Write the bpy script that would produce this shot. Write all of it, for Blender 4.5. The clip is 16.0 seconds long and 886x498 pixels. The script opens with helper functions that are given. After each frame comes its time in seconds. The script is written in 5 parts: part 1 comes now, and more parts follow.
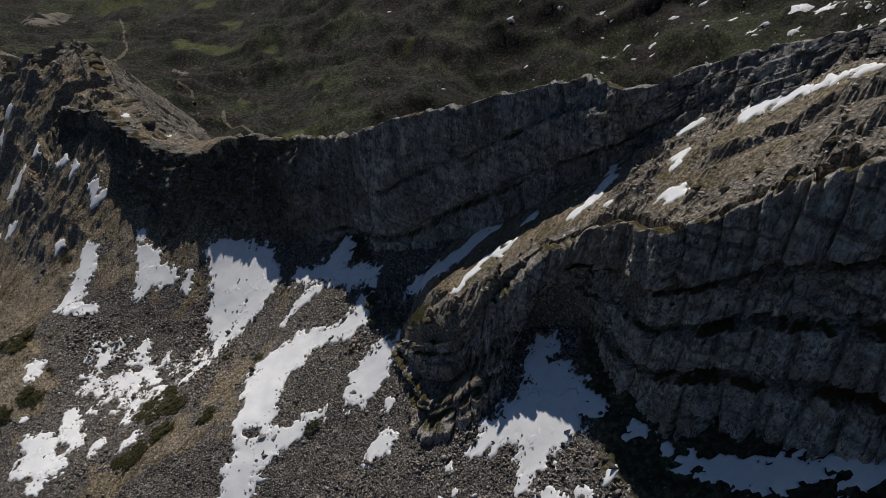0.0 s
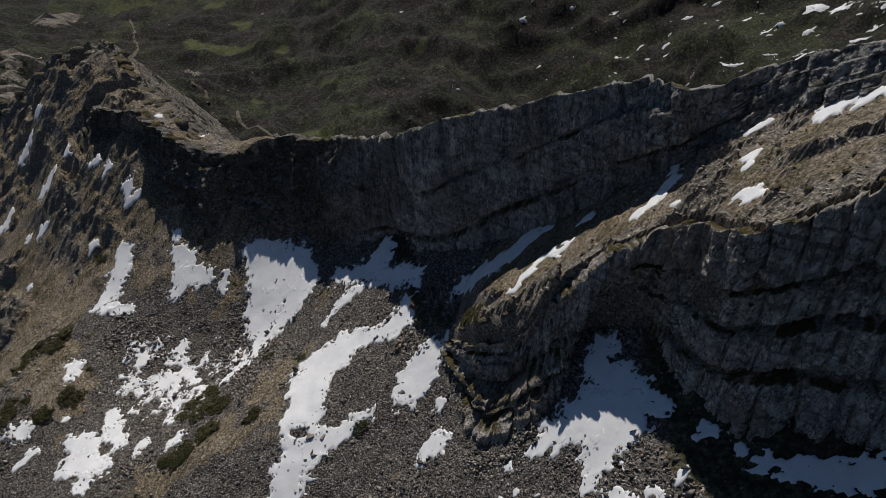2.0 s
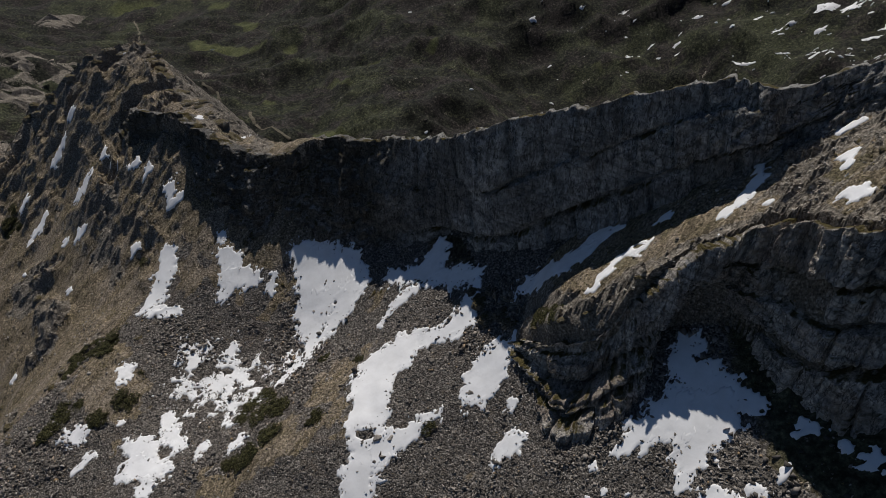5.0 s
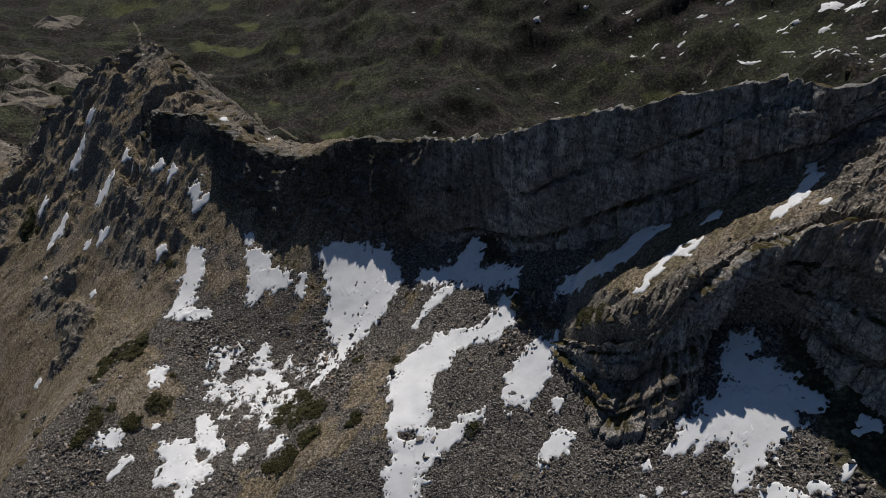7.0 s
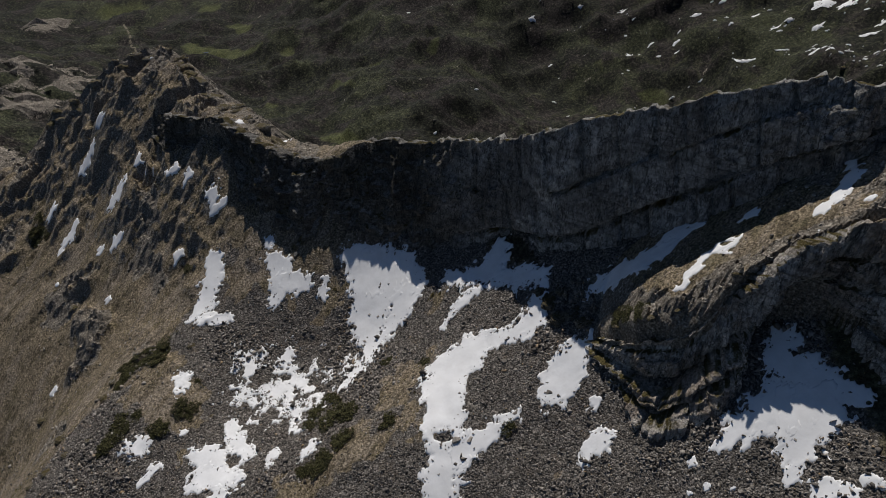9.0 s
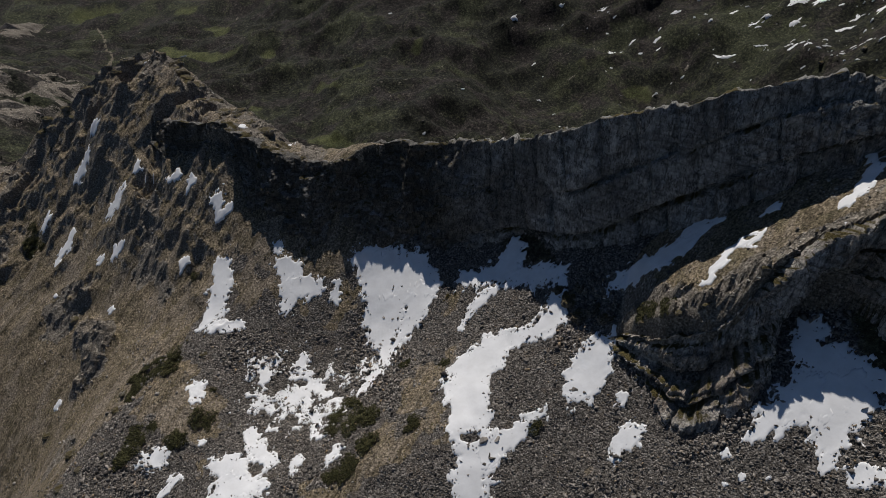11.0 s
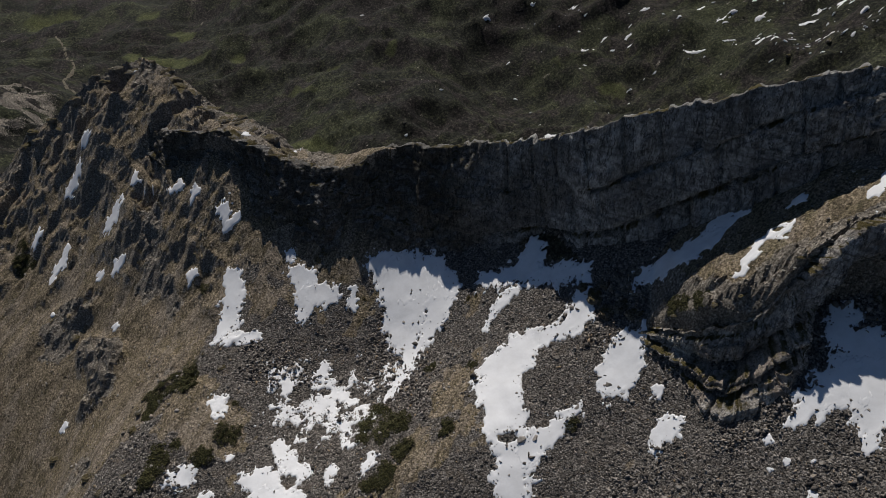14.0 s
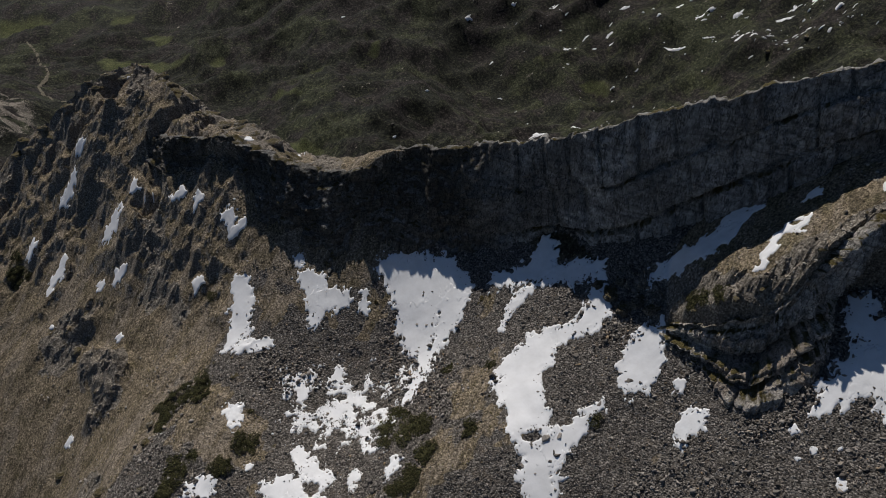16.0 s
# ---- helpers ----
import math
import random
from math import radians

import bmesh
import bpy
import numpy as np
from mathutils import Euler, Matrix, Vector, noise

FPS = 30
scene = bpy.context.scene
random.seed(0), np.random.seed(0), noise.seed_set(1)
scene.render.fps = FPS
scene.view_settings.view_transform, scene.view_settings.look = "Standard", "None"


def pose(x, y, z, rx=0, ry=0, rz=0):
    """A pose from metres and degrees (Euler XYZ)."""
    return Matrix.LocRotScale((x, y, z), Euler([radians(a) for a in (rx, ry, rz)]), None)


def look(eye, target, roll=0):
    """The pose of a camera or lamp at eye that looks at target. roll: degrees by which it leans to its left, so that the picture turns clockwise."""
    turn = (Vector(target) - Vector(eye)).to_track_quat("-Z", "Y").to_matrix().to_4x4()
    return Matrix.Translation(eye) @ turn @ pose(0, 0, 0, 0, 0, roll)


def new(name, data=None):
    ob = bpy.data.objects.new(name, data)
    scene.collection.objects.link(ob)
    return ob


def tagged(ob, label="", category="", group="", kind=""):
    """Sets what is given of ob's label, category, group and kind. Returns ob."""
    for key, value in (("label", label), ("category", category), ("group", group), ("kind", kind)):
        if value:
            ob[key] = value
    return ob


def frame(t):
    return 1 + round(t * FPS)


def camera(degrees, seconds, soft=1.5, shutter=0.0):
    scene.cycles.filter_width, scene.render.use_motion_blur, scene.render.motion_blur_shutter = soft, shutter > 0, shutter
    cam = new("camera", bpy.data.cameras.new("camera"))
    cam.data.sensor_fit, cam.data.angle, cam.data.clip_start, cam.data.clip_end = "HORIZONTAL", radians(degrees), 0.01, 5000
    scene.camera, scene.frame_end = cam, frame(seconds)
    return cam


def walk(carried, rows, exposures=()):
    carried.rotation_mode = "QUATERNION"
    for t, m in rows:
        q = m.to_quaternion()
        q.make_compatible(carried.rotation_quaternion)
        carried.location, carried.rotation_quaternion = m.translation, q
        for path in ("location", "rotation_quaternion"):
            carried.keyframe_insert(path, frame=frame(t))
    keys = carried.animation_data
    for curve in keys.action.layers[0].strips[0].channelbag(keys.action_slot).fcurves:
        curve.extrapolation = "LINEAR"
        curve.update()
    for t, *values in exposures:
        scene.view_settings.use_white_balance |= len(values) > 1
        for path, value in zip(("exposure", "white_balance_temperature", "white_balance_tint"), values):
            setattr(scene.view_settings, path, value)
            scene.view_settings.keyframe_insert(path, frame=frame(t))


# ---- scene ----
cam = camera(71.2, 16.0, soft=0.55)
METRES, EYE, TILT, LEAN, TURN = 80.0, 100.0, -35.0, 0.0, 0.0
ROWS = [
    (0.0, 0.0, 0.0, 0.0, 0.0, 0.0, 0.0),
    (0.5, -0.0311, -0.0003, -0.0, 0.01, 0.01, -0.02),
    (1.0, -0.0633, -0.0007, 0.0001, 0.05, 0.0, -0.03),
    (1.5, -0.096, -0.0009, 0.0003, 0.08, 0.0, -0.02),
    (2.0, -0.1289, -0.0013, 0.0002, 0.1, 0.01, -0.03),
    (2.5, -0.1618, -0.0013, 0.0003, 0.04, 0.0, 0.02),
    (3.0, -0.1948, -0.0014, 0.0004, -0.04, 0.01, 0.08),
    (3.5, -0.2277, -0.0015, 0.0007, -0.13, 0.0, 0.14),
    (4.0, -0.2604, -0.0013, 0.0009, -0.24, 0.01, 0.23),
    (6.5, -0.422, -0.0009, 0.0046, -0.74, -0.01, 0.61),
    (7.0, -0.4541, -0.0004, 0.0054, -0.93, -0.01, 0.75),
    (7.5, -0.4861, -0.0001, 0.0067, -1.18, -0.02, 0.94),
    (8.0, -0.518, 0.0003, 0.008, -1.45, -0.03, 1.1),
    (8.5, -0.5492, 0.0011, 0.0095, -1.72, -0.03, 1.29),
    (9.0, -0.5802, 0.0021, 0.0111, -2.07, -0.04, 1.54),
    (9.5, -0.611, 0.0032, 0.0125, -2.55, -0.05, 1.87),
    (10.0, -0.6419, 0.0045, 0.0147, -3.03, -0.08, 2.21),
    (12.5, -0.7919, 0.0139, 0.0301, -5.82, -0.25, 4.17),
    (13.0, -0.8211, 0.0168, 0.0337, -6.29, -0.28, 4.5),
    (13.5, -0.8507, 0.0198, 0.0375, -6.78, -0.32, 4.82),
    (14.0, -0.8796, 0.0232, 0.041, -7.28, -0.37, 5.18),
    (14.5, -0.9086, 0.027, 0.0451, -7.81, -0.41, 5.54),
    (15.0, -0.9373, 0.0312, 0.0484, -8.39, -0.47, 5.94),
    (15.5, -0.9659, 0.0357, 0.0523, -8.92, -0.51, 6.29),
    (16.0, -0.995, 0.0404, 0.0566, -9.37, -0.56, 6.59),
]
walk(cam, [(t, pose(0, 0, EYE, TILT, LEAN, TURN) @ pose(METRES * x, METRES * y, METRES * z, 90 + pitch, roll, yaw)) for t, x, y, z, yaw, pitch, roll in ROWS])

# world, sun and exposure
SUN_AZIMUTH, SUN_HEIGHT = -7.0, 55.0
scene.view_settings.exposure = -0.6
world = bpy.data.worlds.new("sky")
scene.world = world
world.use_nodes = True
wn = world.node_tree
sky = wn.nodes.new("ShaderNodeTexSky")
sky.sky_type, sky.sun_disc = "NISHITA", False
sky.sun_elevation, sky.sun_rotation = radians(SUN_HEIGHT), radians(SUN_AZIMUTH)
sky.altitude, sky.ozone_density, sky.dust_density = 1800, 5.0, 0.3
wn.nodes["Background"].inputs["Strength"].default_value = 0.046
blue = wn.nodes.new("ShaderNodeMix")
blue.data_type, blue.blend_type = "RGBA", "MULTIPLY"
blue.inputs[0].default_value = 1.0
blue.inputs[7].default_value = (0.90, 1.0, 1.13, 1)
wn.links.new(sky.outputs["Color"], blue.inputs[6])
wn.links.new(blue.outputs[2], wn.nodes["Background"].inputs["Color"])
sun = new("sun", bpy.data.lights.new("sun", "SUN"))
sun.data.energy, sun.data.angle, sun.data.color = 5.0, radians(0.6), (1.0, 0.955, 0.905)
sun.matrix_world = look((math.sin(radians(SUN_AZIMUTH)) * math.cos(radians(SUN_HEIGHT)), math.cos(radians(SUN_AZIMUTH)) * math.cos(radians(SUN_HEIGHT)), math.sin(radians(SUN_HEIGHT))), (0, 0, 0))


# ---- shape of the land ----
SNOW_CHAINS = []
# dabs of snow: x, y, radius
SNOW_WEST = [
    ((-109.6, 156.6, 2.7), (-109.4, 150.9, 3.1), (-110.3, 144.8, 3.5), (-112.7, 141.5, 2.2)),
    ((-92.3, 157.4, 1.1), (-91.6, 153.0, 1.8), (-87.9, 149.1, 4.2), (-87.6, 144.9, 4.1), (-88.6, 141.3, 2.1)),
    ((-85.9, 145.8, 3.8), (-80.8, 144.5, 2.7)),
    ((-74.0, 144.8, 1.3), (-75.3, 141.7, 2.0))]
SNOW_WALL = [
    ((-67.1, 149.0, 2.4), (-62.3, 145.9, 6.0), (-53.9, 141.2, 6.5), (-47.8, 136.7, 3.5)),
    ((-60.6, 142.8, 7.2), (-59.7, 138.3, 7.8), (-60.4, 134.1, 6.8), (-61.9, 130.1, 4.5), (-60.4, 125.4, 3.5), (-62.2, 120.7, 2.8), (-65.5, 116.2, 1.9), (-68.4, 112.0, 0.9)),
    ((-51.5, 133.7, 4.7), (-53.9, 129.9, 3.5), (-56.7, 126.4, 2.2))]
SNOW_CORNER = [
    ((-26.5, 132.2, 3.3), (-28.5, 129, 3.6), (-33.5, 130.2, 2.7), (-38.7, 132.5, 2.1)),
    ((-28.2, 126.3, 2.6), (-18.5, 120.1, 2.8), (-16.3, 119.9, 1.5)),
    ((-33.5, 125.1, 1.8), (-37.9, 122.6, 1.5), (-41.3, 119.4, 0.8))]
SNOW_CENTRE = [
    ((-17.6, 117.1, 1.8), (-19.4, 113.8, 3), (-20.5, 109.5, 3.6), (-24.6, 108.5, 3), (-29.8, 109.8, 2.4)),
    ((-30.9, 110.6, 2.5), (-35.8, 107.6, 5.4), (-40.2, 105.2, 6.6), (-41.2, 100.4, 6.2), (-41.8, 94.3, 5.2), (-42.3, 88.9, 4.5), (-42.0, 84.8, 4.7), (-43.0, 80.7, 4.7), (-43.6, 77.2, 4.4)),
    ((-39.5, 85.1, 3.1), (-34.5, 87.0, 2.3), (-29.3, 89.4, 1.7), (-26.4, 89.9, 0.9))]
SNOW_NOSE = [
    ((-10.9, 98.1, 1.6), (-14.3, 96.6, 4.4), (-17, 93, 4.7), (-20.2, 89.6, 1.7)),
    ((-10.9, 86.1, 1.5),),
    ((-11.6, 78.3, 3.1), (-14.5, 76.8, 1.6))]
SNOW_SMALL = [
    ((-110.8, 139.2, 1.9), (-103.1, 138.8, 1.9)),
    ((-121.5, 102.9, 2.3), (-117.6, 102.8, 2.3), (-118.4, 101.0, 1.6)),
    ((-112.5, 96.5, 1.6), (-115.0, 94.1, 1.3)),
    ((-102.7, 98.6, 2.5), (-98.7, 96.7, 3.7), (-95.6, 94.5, 1.8)),
    ((-100.3, 91.9, 3.1), (-95.1, 91.0, 3.9), (-90.8, 90.1, 2.4)),
    ((-95.0, 87.8, 2.1), (-94.1, 85.3, 2.1)),
    ((-112.0, 120.0, 2.7), (-110.9, 116.7, 1.5)),
    ((-95.5, 106.7, 1.9), (-93.6, 101.6, 2.3), (-89.6, 96.7, 2.4), (-90.4, 94.5, 1.5)),
    ((-82.7, 94.4, 1.8), (-83.4, 92.4, 1.2)),
    ((-73.0, 94.2, 2.0), (-75.1, 91.9, 1.3))]
SNOW_CAVE = [
    ((17.8, 79.7, 2.5), (16.9, 75.7, 3.1), (18, 70.4, 5), (14.7, 68.3, 5)),
    ((14.7, 68.7, 4.3), (9.3, 69.3, 3.1), (6.5, 68.4, 1.8)),
    ((21.5, 72.6, 1.2), (20.4, 69.2, 3.8), (23.4, 65.8, 1.9)),
    ((17.1, 66.3, 5.3), (15.1, 63.3, 3.6), (13.2, 60.4, 1.6), (12, 58.5, 0.7))]
SNOW_EAST = [
    ((29, 59.5, 1.6), (27.7, 59.1, 0.8)),
    ((33.3, 53.2, 1.2), (35.2, 51, 1.5), (37.8, 49.2, 1.7), (40.3, 46.7, 2.2), (43.5, 45.3, 2.2), (46, 44.8, 1.4)),
    ((48, 42.4, 1.9), (46, 41, 1.2)),
    ((31.9, 55.3, 1),)]
SNOW_GULLY = [
    ((-6.2, 109.7, 2.3), (-1.7, 106.6, 3.0), (3.1, 104.2, 3.0)),
    ((3.7, 105.2, 1.8), (7.7, 106.5, 2.3), (10.1, 105.4, 1.3)),
    ((16.6, 97.8, 1.2), (15, 98.3, 0.7))]
SNOW_RAMP = [
    ((30, 95, 1), (27.5, 91.2, 1.2), (24.9, 88.7, 1.3), (22, 87.8, 1.3)),
    ((25.9, 83.1, 0.7),),
    ((11.6, 93.5, 1.6), (8.3, 95, 1.3), (4.7, 92.2, 1.2), (2.5, 90.1, 0.8)),
    ((35, 82.7, 1.2), (33.5, 79.7, 0.7)),
    ((31.3, 73.4, 2), (30.5, 72, 0.8)),
    ((43.6, 81.6, 1.8), (45.3, 79.8, 1.4), (47.1, 77.4, 1.2), (48.7, 74.8, 1.3), (50, 72.7, 1)),
    ((39.4, 88.7, 0.5), (37.4, 89.2, 0.8), (36.1, 92.2, 0.4))]
SNOW_GRASS = [
    ((-167.2, 215.6, 1.8), (-169, 213.4, 2.3), (-172.7, 213.2, 1)),
    ((-150.4, 195.2, 2.1), (-152.2, 193.6, 2.8), (-154, 192, 1.6)),
    ((-143.2, 197.8, 1.8),),
    ((-137.9, 193.8, 1.3),),
    ((-126.1, 185.7, 1.5), (-129.5, 186.5, 0.9)),
    ((-120.6, 181.5, 1.4), (-121.7, 180.3, 1.2)),
    ((-111.6, 173.8, 2.2), (-111.3, 171.2, 1.4)),
    ((-107.5, 170.7, 1.2), (-110.8, 169.4, 1.2)),
    ((-163.8, 220.3, 1.8),),
    ((-184.4, 207.5, 1.8), (-186.5, 205.8, 1.3)),
    ((-173.8, 193.7, 2.5), (-177, 191.7, 2), (-178.1, 189.7, 1)),
    ((-172.2, 196.7, 1.2),),
    ((-156.5, 180.5, 1.6),),
    ((-148.2, 180, 1.1), (-150.8, 178.2, 1.6)),
    ((-122.7, 162.7, 1.6),),
    ((-149.5, 163.1, 1.1),),
    ((-175.6, 178.9, 1),),
    ((-165.7, 142.8, 1.6),)]
SNOW_SCRAPS = [
    ((-107.4, 104.9, 1),),
    ((-89, 186.5, 1.2),),
    ((-104, 191, 1.2),),
    ((-147, 243, 1.4),),
    ((15.5, 55.5, 1.9), (17.7, 53.8, 1.2)),
    ((20.7, 54.3, 1.1),),
    ((21.9, 52.8, 0.7),),
    ((5.1, 60.8, 0.6),),
    ((24.6, 55.2, 0.8), (23.7, 54.3, 0.6)),
    ((2.7, 55.7, 1.1),),
    ((1.9, 62.5, 0.8),),
    ((-0.5, 62.8, 0.7),),
    ((1, 67.2, 0.7),)]
SNOW_LIST = SNOW_WEST + SNOW_WALL + SNOW_CORNER + SNOW_CENTRE + SNOW_NOSE + SNOW_SMALL + SNOW_CAVE + SNOW_EAST + SNOW_GULLY + SNOW_RAMP + SNOW_GRASS + SNOW_SCRAPS
SPECKLED = [((-93.9, 125.1, 5.2), (-96, 120.5, 5.2), (-93.2, 113.1, 5.4)), ((-84.9, 115.4, 7.3), (-79.1, 105.8, 5.0), (-79.1, 101.5, 1.6)), ((-83.7, 125.2, 5.1), (-80.5, 119, 4.6), (-73.5, 109.1, 3.6), (-72.1, 117.3, 2.6), (-67.2, 119.9, 2.6))]
SCREE_WEST = np.array([(-95, 175, 0), (-104.6, 157, 0), (-110, 148.4, 0), (-116.7, 141, 0), (-124.7, 131.3, 0), (-133, 122.5, 0), (-148, 112, 0), (-170, 85, 0), (-190, 40, 0)], float)
TURF_DABS = [((-100.8, 149.9, 6.4),), ((-72.1, 140.4, 2.5), (-75.2, 138.1, 1.8)), ((-84.5, 141.8, 3.2), (-95.3, 148.8, 2.5)), ((-42.8, 131.5, 2.4),), ((-44.4, 111.9, 3.6), (-50, 109.8, 5), (-54.3, 103.8, 4.3)), ((-50, 94.8, 3.1), (-60.2, 91.5, 3.9), (-70.6, 85.9, 3.6), (-78.6, 82, 3.7)), ((-22.3, 76.7, 2.5),), ((-118.9, 120.9, 8.4), (-107.7, 111.3, 6)), ((-106.1, 98.9, 2.7),), ((-96.7, 98.5, 1.9),)]
MEADOWS = [((-297.3, 717.9, 12.8), (-268, 685.4, 18.3), (-223, 661.6, 10.1), (-206.7, 659.6, 7.2)), ((-263.4, 777.1, 10.1), (-244.4, 757.7, 6.6)), ((-176.9, 644.2, 6.2),), ((-307.3, 815, 12.5), (-297.9, 820.1, 10.7)), ((-438.9, 858, 19.6), (-402.7, 863.8, 15.5)), ((-132.9, 535.9, 2.9), (-105.4, 506.6, 3.3), (-83.2, 479.8, 2.1)), ((-111.2, 419.5, 4.7), (-92.7, 408.9, 6.4), (-74.8, 394.4, 3.5)), ((-166.4, 495, 3.3),), ((109.4, 517.5, 4.5), (112.7, 508.1, 5.6)), ((136.4, 477.7, 5.4), (150, 472.5, 7.6), (153.9, 462, 4.3)), ((26.5, 573, 4.8), (36.2, 559.1, 3)), ((-85.5, 550.7, 2.3), (-64.9, 549.5, 2.3)), ((-29.9, 556.8, 4.7),)]
KNOLLS = [((-326.5, 437.7, 16.3), (-318.6, 452.7, 16.6), (-299.8, 449.8, 13.6)), ((-305.9, 391.8, 12.5), (-296.2, 402.5, 10)), ((-489.7, 778.4, 18.5), (-475.8, 804.1, 11.3)), ((-301.6, 468.7, 16.3), (-286.4, 420.4, 14.9)), ((-246.7, 557.3, 8.9),)]
RUBBLE_ISLANDS = [((-34.8, 101.1, 1.8), (-35.2, 94.2, 1.9), (-34.5, 90.6, 1.4)), ((-44.0, 89.2, 0.8), (-41.6, 89.0, 1.2))]
BOULDER_LIST = [(-19.2, 92, 1.8), (-17.4, 90.6, 1), (-39.6, 87.5, 2.5), (-37, 87.6, 2.4), (-42.9, 87.6, 1.3), (-38.3, 84, 2.1), (-40.1, 83.1, 1.2), (-43.8, 82.1, 1.2), (-46.1, 84.1, 1.4), (-34.4, 91.6, 0.7), (-26.8, 90.9, 2.3), (-38.3, 98.3, 1.2), (-81.9, 127.6, 2), (-79.9, 123.4, 2.3), (14.7, 63.7, 1), (7.8, 60.8, 0.8), (15, 67.2, 0.5), (-34.5, 96.1, 0.9), (-28.9, 132.5, 1.2), (-55.7, 139.1, 0.9), (-61.2, 133.2, 1.1), (-38.4, 91.6, 0.6), (-44.7, 90.2, 0.8), (-46, 86.9, 0.8), (-43.5, 80.5, 0.9), (-10.6, 66, 1.7), (6, 60.2, 1.4), (-117.2, 137, 0.9), (-111.6, 130.8, 1.4), (-138.7, 123.2, 1.7), (4.4, 58.7, 1.5), (4.4, 63.9, 1), (-23.1, 83, 1.2)]
# rock masses that stand out of the western slope
MOUNDS = [((-160, 160, 4.0), (-151.5, 153, 6.0), (-152.5, 147, 5.0), (-157, 143, 2.5)), ((-166, 172, 2.5), (-160.5, 173, 2.0))]
CRAGS = [(-134.7, 122, 2.0), (-134.2, 127, 1.6), (-134, 131, 1.1), (-151.5, 104, 1.5), (-146, 105, 1.8), (-141, 107.5, 1.6), (-134, 108, 1.3), (-111.6, 130.8, 1.3), (-167, 135.4, 2.2), (-147.4, 115.9, 2.3), (-117.2, 137, 0.7), (-164.8, 167.9, 2.3), (-15.6, 112.7, 3.2), (-14.2, 107.5, 2.8), (-17.5, 116.1, 1.9), (-11.2, 107.2, 2.8), (-10.4, 102.9, 2.1), (-13.4, 113.6, 1.9)]
RAMP_ROCKS = [(34, 71.6, 1.4), (35.5, 67.4, 1.4), (34, 66.4, 1.2), (38.2, 66, 1.2), (40.1, 73.9, 1.1), (39.9, 68.6, 0.9), (40.1, 62, 1.3), (42, 60.9, 1.4), (43.7, 59.8, 1.3), (45.9, 66.3, 0.9), (38.6, 60.8, 1.1), (37.5, 85.1, 1), (37.1, 79.4, 1.2), (34.7, 63, 1), (29.7, 80.1, 0.6), (40.9, 59, 1.1), (45.6, 61.8, 0.8), (29.9, 66.9, 0.8), (267.9, 398.7, 5), (247.1, 407.2, 4), (16.6, 85.4, 0.8), (11.3, 84, 1.5), (8.4, 83.6, 1.3), (-2.6, 88, 1.9), (-6.2, 94.2, 1.5), (1.7, 86.5, 1.6)]
SHRUBS = [(-122.3, 130.3, 5.5), (-127.7, 129.4, 4.8), (-131.4, 126.4, 3.7), (-78.3, 107.8, 3.3), (-72.4, 108.8, 3.9), (-67.6, 102.7, 3.4), (-74.6, 102.7, 2.5), (-56.2, 117.2, 1.6), (-54.5, 96.3, 1.8), (-45.7, 111.9, 1.6), (-112.8, 106.8, 3), (-126.7, 107.1, 3.8), (-122.6, 109.7, 2.4), (-65, 93.7, 2.4), (-71.6, 89.7, 2.7), (-75.1, 87.9, 2.1), (-107.7, 119.2, 2.8), (-108.8, 110, 2.4), (-189.6, 203.8, 5.3), (-119.7, 158, 1.6), (-4.9, 95.7, 2), (-2.6, 91.6, 1.9), (-27.4, 87.7, 2)]
DRY_SPOTS = [(-43.6, 131.5, 2.1), (-41, 130.6, 1.4), (-72.4, 141.9, 1.6), (-85.6, 154.3, 2.5), (-82.5, 155.9, 2.1), (-68, 160.9, 2.8), (-48.1, 103.2, 1.3)]
FAR_SNOW = [(142.3, 580.3, 6.2), (62.4, 586.8, 4.3), (-6.2, 490.3, 2.6), (0.4, 462.9, 2), (274.7, 493.4, 11.8), (263.8, 475.6, 6.3), (241.1, 492.4, 5.2), (234.3, 517.6, 4.8), (286.2, 447.2, 6.7), (288, 487.4, 9.5), (194.5, 540.4, 4.8), (107.3, 591.9, 3.1), (139.9, 547.3, 2.4), (-34.1, 401.1, 2.2), (-52.4, 623.1, 2.6), (181, 535, 2.4), (250.9, 493.4, 4.7)]
TRACKS = [((-402.6, 796.2), (-377, 749.1), (-370.2, 724.6), (-350.3, 693.6), (-347.1, 671.9), (-349.1, 653.7), (-305.5, 548.2), (-281.7, 510.7), (-265.3, 494.7)), ((-226.5, 513.6), (-213.3, 507.6), (-198.3, 470.8)), ((-177.7, 474.6), (-166, 438.4), (-159.7, 427.7), (-142.3, 420.6), (-132.6, 412.6))]
POND_AT = (-280.2, 704.1, 3)

def lattice_hash(ix, iy, iz, seed):
    h = (ix.astype(np.int64) * 374761393 + iy.astype(np.int64) * 668265263 + iz.astype(np.int64) * 2147483647 + seed * 974634777) & 0xFFFFFFFF
    h = ((h ^ (h >> 13)) * 1274126177) & 0xFFFFFFFF
    h = ((h ^ (h >> 16)) * 2246822519) & 0xFFFFFFFF
    return ((h ^ (h >> 15)) & 0xFFFFFF) / float(0xFFFFFF)


